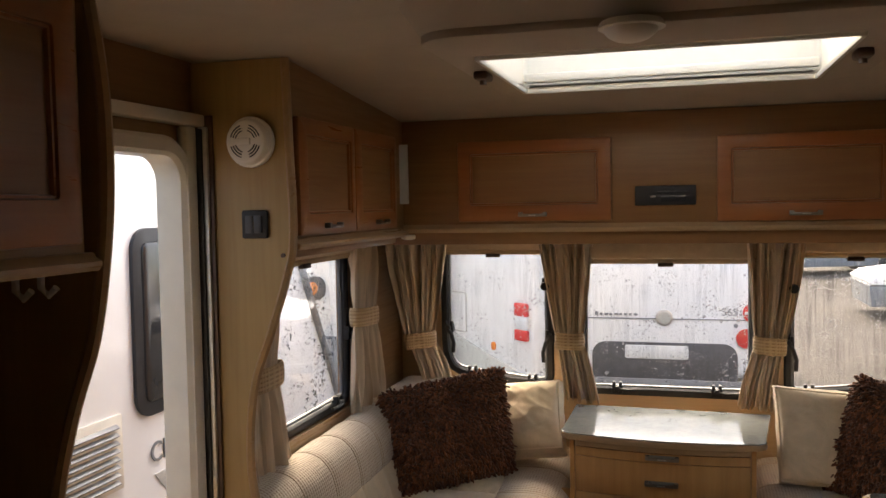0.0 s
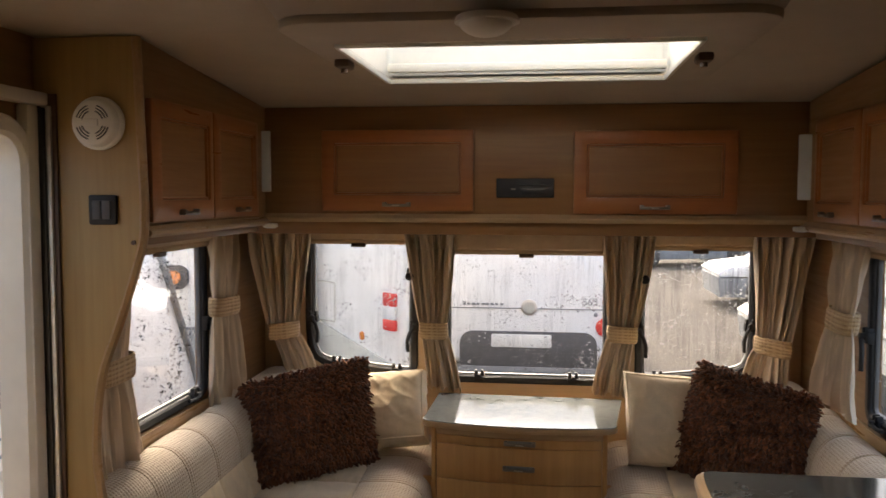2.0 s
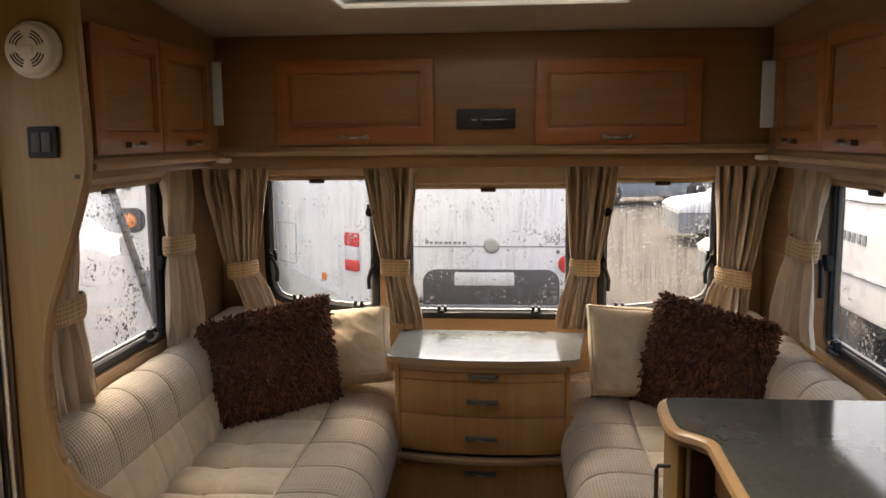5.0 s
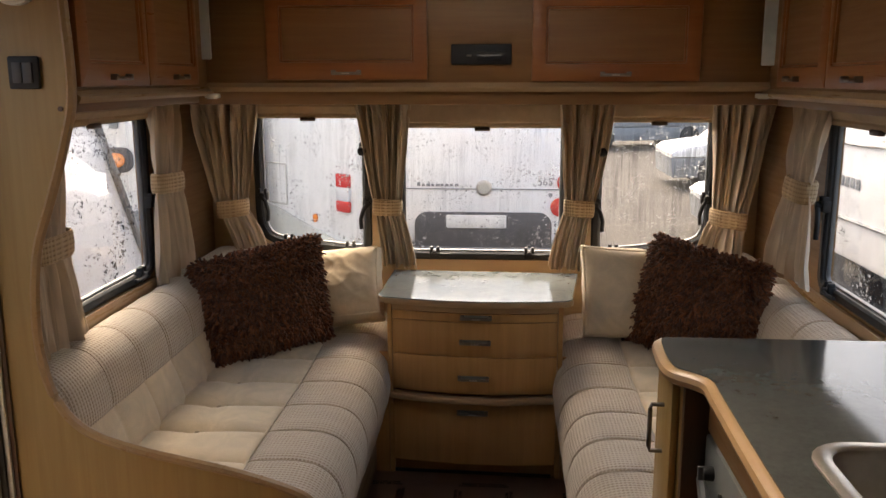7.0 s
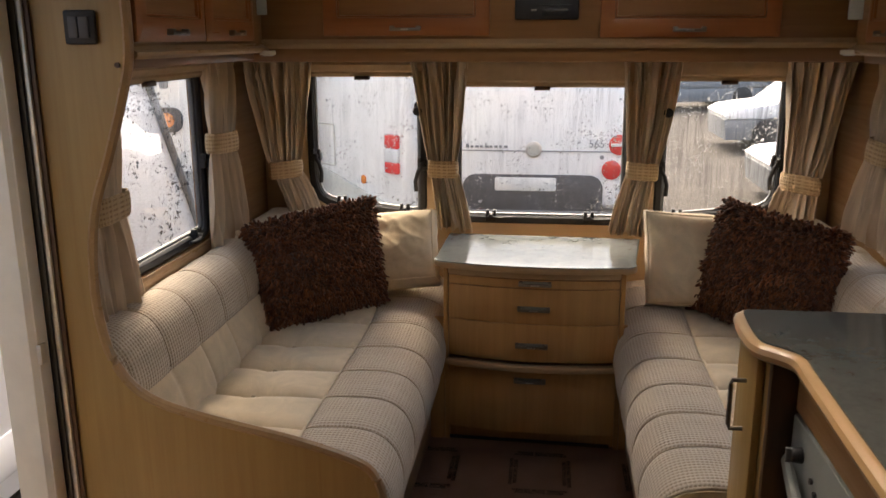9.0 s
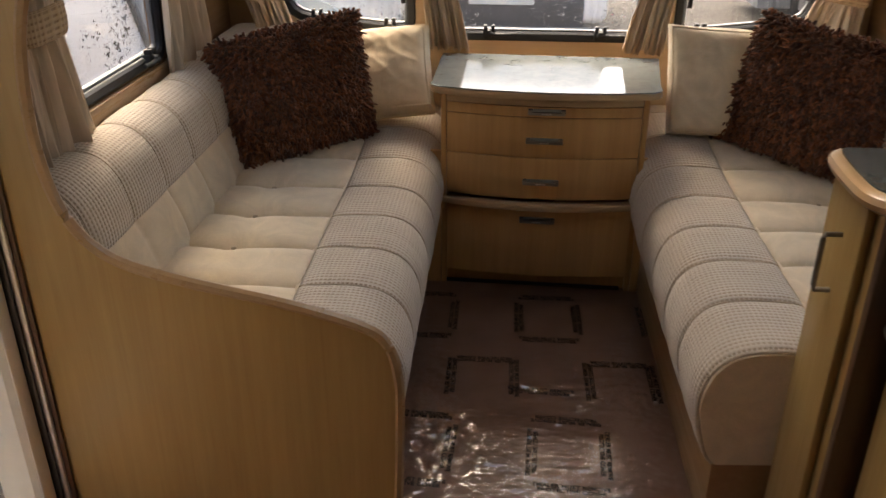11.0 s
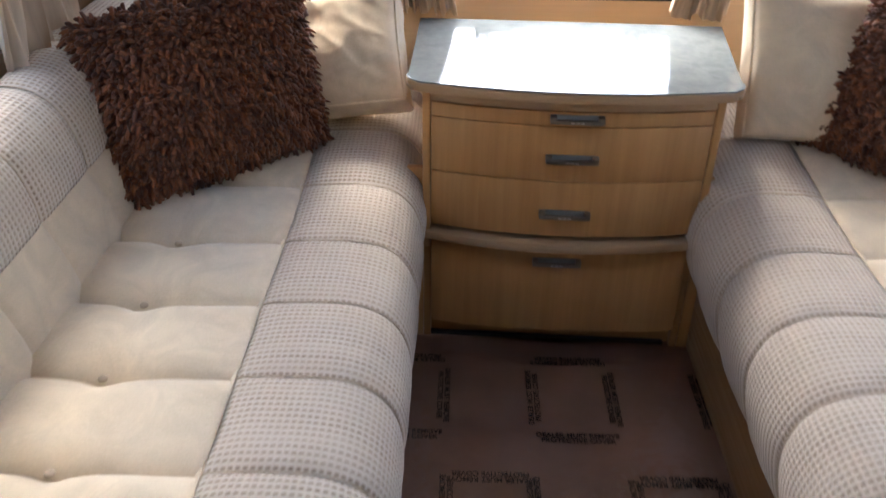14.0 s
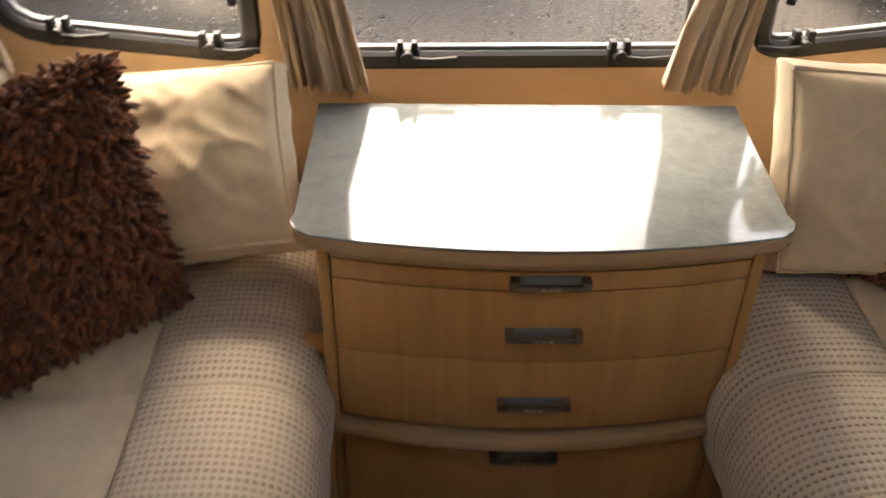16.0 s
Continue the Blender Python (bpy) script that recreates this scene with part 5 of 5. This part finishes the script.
# ---- kitchen unit ----
def kitchen_right():
    t = thing("kitchen_unit", (0.85, 0.4, 0.0), "maple kitchen unit with slate laminate worktop", "kitchen unit")
    edge = smooth_path([(0.51, 1.505), (0.497, 1.48), (0.49, 1.38), (0.495, 1.305), (0.53, 1.265), (0.552, 1.225), (0.55, 1.13), (0.542, 0.80), (0.54, 0.4), (0.54, -0.9)], 5)
    hole = rounded(0.64, 1.03, 0.47, 0.91, 0.06)
    top = [*edge, (XR - 0.004, -0.9), (XR - 0.004, 1.505)]
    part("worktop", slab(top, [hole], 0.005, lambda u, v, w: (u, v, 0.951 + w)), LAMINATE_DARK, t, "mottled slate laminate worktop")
    part("worktop_core", slab(top, [hole], 0.029, lambda u, v, w: (u, v, 0.9215 + w)), TRIM, t)
    part("edging", tube([(u - 0.002, v, 0.936) for u, v in edge], 0.0185, 10, 0.95), TRIM, t, "rounded beech worktop edge")
    part("end_cabinet", box(0.515, XR - 0.006, 1.305, 1.497, 0.0, 0.92, 0.004), MAPLE_V, t)
    d = part("slim_door", box(0.496, 0.513, 1.33, 1.49, 0.05, 0.913, 0.004), MAPLE_V, t)
    bm = tube([(0.496, 1.405, 0.72), (0.469, 1.405, 0.72), (0.466, 1.405, 0.73), (0.466, 1.405, 0.82), (0.469, 1.405, 0.83), (0.496, 1.405, 0.83)], 0.0052, 8)
    part("handle", bm, SATIN, d, "nickel bow handle")
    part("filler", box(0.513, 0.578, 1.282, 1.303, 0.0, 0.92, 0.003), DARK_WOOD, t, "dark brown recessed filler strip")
    part("fascia", box(0.563, 0.58, 0.55, 1.28, 0.825, 0.919, 0.003), MAPLE_Y, t)
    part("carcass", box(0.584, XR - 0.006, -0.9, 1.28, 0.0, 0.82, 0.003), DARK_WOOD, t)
    part("lower_door", box(0.563, 0.581, 0.55, 1.265, 0.06, 0.67, 0.004), MAPLE_V, t)
    part("door", box(0.563, 0.581, -0.88, 0.545, 0.06, 0.915, 0.004), MAPLE_V, t)
    o = thing("cooker", (0.55, 0.85, 0.70), "grey cooker control panel with knobs under the worktop", "cooker")
    part("panel", box(0.558, 0.583, 0.60, 1.275, 0.68, 0.822, 0.006), COOKER_GREY, o)
    ys = [lerp(0.60, 1.285, k / 14) for k in range(15)]
    bm = tube([(0.558 - 0.035 * math.sin(math.pi * k / 14), y, 0.715 - 0.018 * math.sin(math.pi * k / 14)) for k, y in enumerate(ys)], 0.012, 8, 1.4)
    part("grab_rail", bm, COOKER_GREY, o, "bowed grey grab rail")
    for y, z, r in ((1.20, 0.768, 0.016), (0.995, 0.765, 0.018), (0.80, 0.765, 0.018)):
        k = part("knob", moved(cyl(r, 0.022, 24, r * 0.85, 0.003), pose(0.559, y, z, 0, -90, 0)), BLACK_PLASTIC, o)
        part("knob_pointer", box(0.528, 0.540, y - 0.003, y + 0.003, z - r * 0.9, z + r * 0.9, 0.001), VAN_GREY, k)
    for y, z in ((1.13, 0.753), (1.105, 0.74), (1.09, 0.722)):
        part("button", moved(cyl(0.006, 0.006, 14), pose(0.559, y, z, 0, -90, 0)), BLACK_PLASTIC, o)
    s = thing("sink", (0.835, 0.69, 0.955), "stainless steel sink set into the worktop", "sink")
    part("rim", ring(inset(hole, -0.022), 0.03, 0.006, lambda u, v, w: (u, v, 0.9565 + w)), STEEL, s)
    bm = bmesh.new()
    loops = [(hole, 0.959), (inset(hole, 0.004), 0.945), (inset(hole, 0.012), 0.86), (inset(hole, 0.05), 0.835)]
    rows = [[bm.verts.new((u, v, z)) for u, v in lo] for lo, z in loops]
    for a, b in zip(rows, rows[1:]):
        for k in range(len(a)):
            bm.faces.new((a[k], a[(k + 1) % len(a)], b[(k + 1) % len(a)], b[k]))
    bm.faces.new(rows[-1])
    bmesh.ops.recalc_face_normals(bm, faces=bm.faces[:])
    part("bowl", bm, STEEL, s)
    part("waste", moved(cyl(0.035, 0.004, 24), pose(0.835, 0.69, 0.836)), SATIN, s)


kitchen_right()


# ---- outside ----
solo("ground", slab([(-400, -400), (400, -400), (400, 400), (-400, 400)], [], 0.05, lambda u, v, w: (u, v, -0.50 + w)), GRAVEL, "wet grey gravel yard", "ground", kind="structure", smooth=False)


def neighbour():
    """The white caravan alongside, seen through the doorway and the side window."""
    X = -2.2
    t = thing("caravan", (X - 1.0, 1.5, -0.45), "white touring caravan parked alongside, wet with rain", "caravan", "parked caravans")
    prof = [(-3.0, -0.40), (4.75, -0.40), (4.98, 0.08), (4.80, 0.45), (4.32, 1.27), (4.0, 1.75), (3.4, 2.05), (-3.0, 2.1)]
    bm = slab(prof, [], 2.1, lambda u, v, w: (X - w, u, v), 0.02)
    part("body", bm, VAN_SIDE, t)
    part("front_trim", tube([(X + 0.006, u, v) for u, v in prof[2:6]], 0.028, 8), VAN_GREY, t, "grey corner moulding")
    part("skirt", box(X - 2.0, X + 0.012, -3.0, 4.7, -0.30, -0.10, 0.02), VAN_WHITE, t)
    win = rounded(2.65, 3.75, 0.68, 1.52, 0.10)
    w = part("window", slab(win, [], 0.02, lambda u, v, q: (X + 0.001 + q, u, v), 0.004), BLACK_RUBBER, t, "dark tinted caravan window")
    part("pane", slab(inset(win, 0.06), [], 0.03, lambda u, v, q: (X + 0.003 + q, u, v), 0.02), TINTED, w)
    v = part("vent", slab(rounded(2.12, 2.55, 0.42, 0.74, 0.01), [], 0.014, lambda a, b, q: (X + 0.001 + q, a, b), 0.003), WHITE_PLASTIC, t, "white louvred fridge vent")
    for k in range(8):
        part("slat", moved(box(-0.012, 0.012, 2.16, 2.51, -0.004, 0.004, 0.002), pose(X + 0.022, 0, 0.455 + 0.034 * k, 0, 35, 0)), VAN_GREY, v)
    fc = bpy.data.curves.new("letters", "FONT")
    fc.body, fc.size, fc.extrude = "Ch", 0.13, 0.003
    tmp = bpy.data.objects.new("letters", fc)
    me = bpy.data.meshes.new_from_object(tmp)
    bpy.data.objects.remove(tmp)
    me.materials.append(VAN_GREY)
    ob = new("lettering", me)
    ob.parent = t
    ob.matrix_parent_inverse = t.matrix_world.inverted()
    ob.matrix_world = Matrix(((0, 0, 1, X + 0.006), (1, 0, 0, 2.75), (0, 1, 0, 0.46), (0, 0, 0, 1)))
    part("stripe", slab([(2.78, 0.40), (3.6, 0.43), (3.6, 0.30), (2.95, 0.22)], [], 0.004, lambda u, v, q: (X + 0.001 + q, u, v)), ALU, t, "silver decal stripe")
    for y in (0.2, 1.0):
        tyre = part("wheel", moved(cyl(0.3, 0.2, 32, bev=0.03), pose(X - 0.22, y, -0.18, 0, 90, 0)), BLACK_RUBBER, t)


def white_vehicle(name, label, corner, turn, w, d, h, z0, extras, paint=VAN_WHITE, x0=0.0):
    """A white vehicle end: local x along its face, y going back, z up from its lower edge."""
    t = thing(name, (*corner, z0), label, "caravan", "parked caravans", turn=turn)
    bm = box(x0, w, 0, d, 0, h, 0.10, 4)
    part("body", bm, paint, t)
    extras(t)


def rear_middle(t):
    def p(name, a, b, c, e, mat, th=0.03, label="", r=0.02, back=0.0):
        return part(name, slab(rounded(a, b, c, e, min(r, (b - a) / 2.01, (e - c) / 2.01)), [], th, lambda u, v, q: (u, -q + back, v), 0.004), mat, t, label)

    p("bumper", 0.16, 1.62, -0.12, 0.36, VAN_DARK, 0.02, "dark recessed bumper", 0.14)
    p("number_plate", 0.50, 1.14, 0.19, 0.33, PLATE, 0.035, "blank white number plate")
    p("lower_panel", 0.02, 1.84, -0.16, -0.02, VAN_GREY, 0.03, "", 0.05)
    part("badge", moved(cyl(0.085, 0.02, 28, bev=0.004), pose(0.90, 0.0, 0.62, 90)), STEEL, t, "round chrome badge")
    part("badge_ring", moved(cyl(0.06, 0.03, 24), pose(0.90, 0.0, 0.62, 90)), GREY_PLASTIC, t)
    part("crease", box(-0.42, 1.80, -0.012, 0.0, 0.60, 0.612, 0.003), VAN_GREY, t)
    for k, w in enumerate((0.035, 0.03, 0.04, 0.03, 0.045, 0.03, 0.035, 0.03, 0.04)):
        p("lettering", 0.19 + 0.05 * k, 0.19 + 0.05 * k + w, 0.635, 0.66 if k else 0.675, VAN_GREY, 0.012, "", 0.004)
    part("lock", moved(cyl(0.022, 0.012, 18, bev=0.003), pose(1.60, 0.0, 0.55, 90)), VAN_GREY, t)
    fc = bpy.data.curves.new("digits", "FONT")
    fc.body, fc.size, fc.extrude = "565", 0.11, 0.003
    tmp = bpy.data.objects.new("digits", fc)
    me = bpy.data.meshes.new_from_object(tmp)
    bpy.data.objects.remove(tmp)
    me.materials.append(VAN_GREY)
    ob = new("lettering", me)
    ob.parent = t
    ob.matrix_local = Matrix(((1, 0, 0, 1.46), (0, 0, -1, -0.006), (0, 1, 0, 0.65), (0, 0, 0, 1)))
    x = 1.70
    part("tail_light", moved(cyl(0.10, 0.03, 28, bev=0.006), pose(x, 0.002, 0.42, 90)), RED, t, "round red tail lamp")
    lamp = part("tail_light", moved(cyl(0.105, 0.03, 28, bev=0.006), pose(x + 0.07, 0.002, 0.68, 90)), RED, t, "red and clear tail lamp")
    part("lamp_band", moved(box(-0.09, 0.09, -0.016, 0.016, 0.0, 0.034, 0.004), pose(x + 0.075, 0.002, 0.68, 90)), CLEAR, lamp)



def rear_left(t):
    def p(name, a, b, c, e, mat, th=0.03, label="", r=0.02):
        return part(name, slab(rounded(a, b, c, e, min(r, (b - a) / 2.01, (e - c) / 2.01)), [], th, lambda u, v, q: (u, -q, v), 0.004), mat, t, label)

    p("tail_light", 2.42, 2.60, 0.62, 0.74, RED, 0.03, "red tail lamp")
    p("tail_light", 2.42, 2.60, 0.50, 0.62, CLEAR, 0.03, "clear reversing lamp")
    p("tail_light", 2.42, 2.60, 0.40, 0.50, RED, 0.03, "red tail lamp")
    p("marker", 2.05, 2.11, 0.26, 0.34, AMBER, 0.02, "amber marker lamp", 0.03)
    part("hatch_edge", ring(rounded(1.31, 1.64, 0.37, 0.77, 0.03), 0.016, 0.012, lambda u, v, q: (u, -q, v)), GREY_PLASTIC, t)
    part("skirt", slab([(0.0, -0.2), (2.69, -0.2), (2.69, 0.07), (2.03, 0.21), (1.1, 0.43), (0.0, 0.72)], [], 0.03, lambda u, v, q: (u, -q, v), 0.008), GREY_PLASTIC, t, "grey lower panel")


def motor_front(t):
    def p(name, a, b, c, e, mat, th=0.03, label="", r=0.02):
        return part(name, slab(rounded(a, b, c, e, min(r, (b - a) / 2.01, (e - c) / 2.01)), [], th, lambda u, v, q: (u, -q, v), 0.004), mat, t, label)

    p("headlamp", 0.46, 0.84, 0.74, 0.97, VAN_DARK, 0.03, "dark grey headlamp cluster", 0.09)
    p("mirror_arm", 0.66, 0.73, 1.14, 1.30, VAN_GREY, 0.05)
    p("indicator", 0.60, 0.77, 0.79, 0.92, AMBER, 0.045, "amber indicator lamp", 0.07)
    p("bumper", 0.0, 2.0, -0.15, 0.38, VAN_GREY, 0.05, "grey bumper", 0.08)
    p("windscreen", 0.25, 1.8, 1.35, 1.9, TINTED, 0.02, "tinted windscreen", 0.1)


neighbour()
white_vehicle("caravan", "white caravan rear with round red tail lamps", (-0.98, 8.5), 0, 1.86, 2.5, 2.6, -0.22, rear_middle, VAN_WHITE, -0.5)
white_vehicle("motorhome", "white motorhome rear with red and clear lamps", (-3.16, 8.55), -41, 2.7, 0.3, 2.6, -0.02, rear_left, VAN_DULL)
white_vehicle("van", "white van with amber indicator parked beyond", (-4.1, 7.0), 12, 2.0, 2.0, 2.2, -0.05, motor_front, VAN_DULL)


def right_neighbour():
    X = 2.75
    t = thing("caravan", (X + 1.0, 6.0, -0.45), "white caravan parked beyond the side window", "caravan", "parked caravans")
    prof = [(3.2, 0.22), (3.0, 0.6), (3.3, 1.5), (3.8, 2.1), (9.5, 2.1), (9.6, 0.2), (8.8, 0.15), (4.2, 0.15)]
    part("body", slab(prof, [], 2.0, lambda u, v, w: (X + w, u, v), 0.08), VAN_SIDE, t)
    part("crease", tube([(X - 0.004, 3.2, 1.25), (X - 0.01, 4.5, 1.12), (X - 0.01, 6.0, 1.05), (X - 0.01, 8.0, 1.03)], 0.014, 6), VAN_GREY, t)
    part("crease", tube([(X - 0.004, 3.2, 0.7), (X - 0.01, 5.0, 0.5), (X - 0.01, 8.0, 0.45)], 0.014, 6), VAN_GREY, t)
    for k in range(6):
        part("lettering", box(X - 0.008, X - 0.001, 6.0 + 0.10 * k, 6.07 + 0.10 * k, 0.72, 0.80, 0.002), VAN_GREY, t)
    part("wheel", moved(cyl(0.31, 0.2, 32, bev=0.03), pose(X + 0.05, 6.2, -0.14, 0, 90, 0)), BLACK_RUBBER, t)
    part("underside", box(X + 0.2, X + 1.9, 3.3, 9.4, -0.2, 0.14, 0.02), VAN_DARK, t)


right_neighbour()


def far_car(x, y, col_mat, turn, size=1.0):
    t = thing("parked_car", (x, y, -0.45), "distant parked car seen through wet glass", "car", "parked cars", turn=turn)
    t.scale = (size, size, size)
    prof = [(-2.14, 0.61), (2.12, 0.58), (2.15, 0.66), (2.0, 0.76), (1.3, 0.86), (0.7, 1.35), (-1.1, 1.4), (-1.9, 0.95), (-2.15, 0.85)]
    part("body", slab(prof, [], 1.7, lambda u, v, w: (u, w - 0.85, v), 0.04), col_mat, t)
    part("sill", slab([(-2.1, 0.22), (2.1, 0.22), (2.14, 0.575), (-2.15, 0.605)], [], 1.66, lambda u, v, w: (u, w - 0.83, v), 0.02), VAN_GREY, t, "grey lower body")
    part("window", slab([(-1.6, 0.95), (1.2, 0.92), (0.6, 1.28), (-1.0, 1.32)], [], 1.74, lambda u, v, w: (u, w - 0.87, v), 0.01), TINTED, t)
    for wx in (-1.35, 1.35):
        part("wheel", moved(cyl(0.31, 1.72, 28, bev=0.03), pose(wx, 0.86, 0.31, 90)), BLACK_RUBBER, t)


far_car(5.24, 15.85, VAN_WHITE, 180)
far_car(4.35, 10.55, VAN_WHITE, 180, 0.8)
far_car(6.9, 27.0, VAN_GREY, -12)
far_car(3.9, 25.0, VAN_GREY, 20)


# ---- printed floor film ----
def floor_print():
    t = thing("protective_film", (0.03, 1.6, 0.0), "clear floor film printed with black removal warnings", "floor film")
    fc = bpy.data.curves.new("warning", "FONT")
    fc.body, fc.size, fc.align_x, fc.space_line = "DEALER MUST REMOVE\nPROTECTIVE COVER", 0.0185, "CENTER", 0.9
    fc.offset, fc.extrude = 0.0005, 0.0004
    tmp = bpy.data.objects.new("warning", fc)
    me = bpy.data.meshes.new_from_object(tmp)
    bpy.data.objects.remove(tmp)
    me.materials.append(INK)
    def stamp(x, y, rz):
        if -0.36 < x < 0.41 and 0.3 < y < 2.68:
            ob = new("printed_warning", me)
            ob.parent = t
            ob.matrix_local = pose(x - 0.03, y - 1.6, 0.003, 0, 0, rz)

    def boxed(cx, cy, upto=9.0, lean=0.0):
        """One printed square: a warning on each side, those past the sheet's edge cut off."""
        for dx, dy, rz in ((0, 0.135, 180), (0, -0.135, 0), (-0.098, 0, 90), (0.098, 0, -90)):
            if cy + dy < upto:
                stamp(cx + dx, cy + dy, rz + lean)

    # the loose upper sheet, puckered along the aisle
    x0, x1, y0, y1, nx, ny = -0.36, 0.385, 0.55, 2.70, 140, 640
    verts, faces = [], []
    for j in range(ny + 1):
        for i in range(nx + 1):
            x, y = lerp(x0, x1, i / nx), lerp(y0, y1, j / ny)
            loose = min(1.0, max(0.15, 0.8 + 1.2 * noise.noise(Vector((x * 4.0, y * 3.0, 3.0)))))
            loose *= lerp(1.0, 0.12, min(1.0, max(0.0, (y - 2.0) / 0.35)))
            wander = 0.5 * noise.noise(Vector((x * 9, y * 9, 8.0)))
            h = 0.0066 * noise.noise(Vector((x * 20 + wander, y * 44 + wander * 2, 1.0))) + 0.0044 * noise.noise(Vector((x * 50, y * 96 + wander, 5.0)))
            verts.append((x - 0.03, y - 1.6, 0.0105 + h * loose))
    for j in range(ny):
        for i in range(nx):
            k = j * (nx + 1) + i
            faces.append((k, k + 1, k + nx + 2, k + nx + 1))
    sheet = bpy.data.meshes.new("sheet")
    sheet.from_pydata(verts, [], faces)
    sheet.materials.append(FILM)
    sheet.polygons.foreach_set("use_smooth", [True] * len(faces))
    ob = new("sheet", sheet)
    ob.parent = t
    tagged(ob, "crinkled clear polythene sheet")
    # the sheet by the chest, then a second one lapped over it
    for k in range(-1, 2):
        boxed(0.07 + 0.41 * k, 2.478)
        stamp(0.276 - 0.205 * 2 + 0.41 * k, 2.213, 180)
        for dx in (-0.096, 0.096):
            stamp(-0.136 + 0.41 * k + dx, 2.122, 90 if dx < 0 else -90)
        stamp(0.035 + 0.41 * k, 2.062 - 0.03 * k, -3)
    for row in range(5):
        for k in range(-1, 2):
            boxed(0.10 + 0.41 * k + (0.205 if row % 2 else 0.0), 1.79 - 0.40 * row, 9.0, -3)


floor_print()
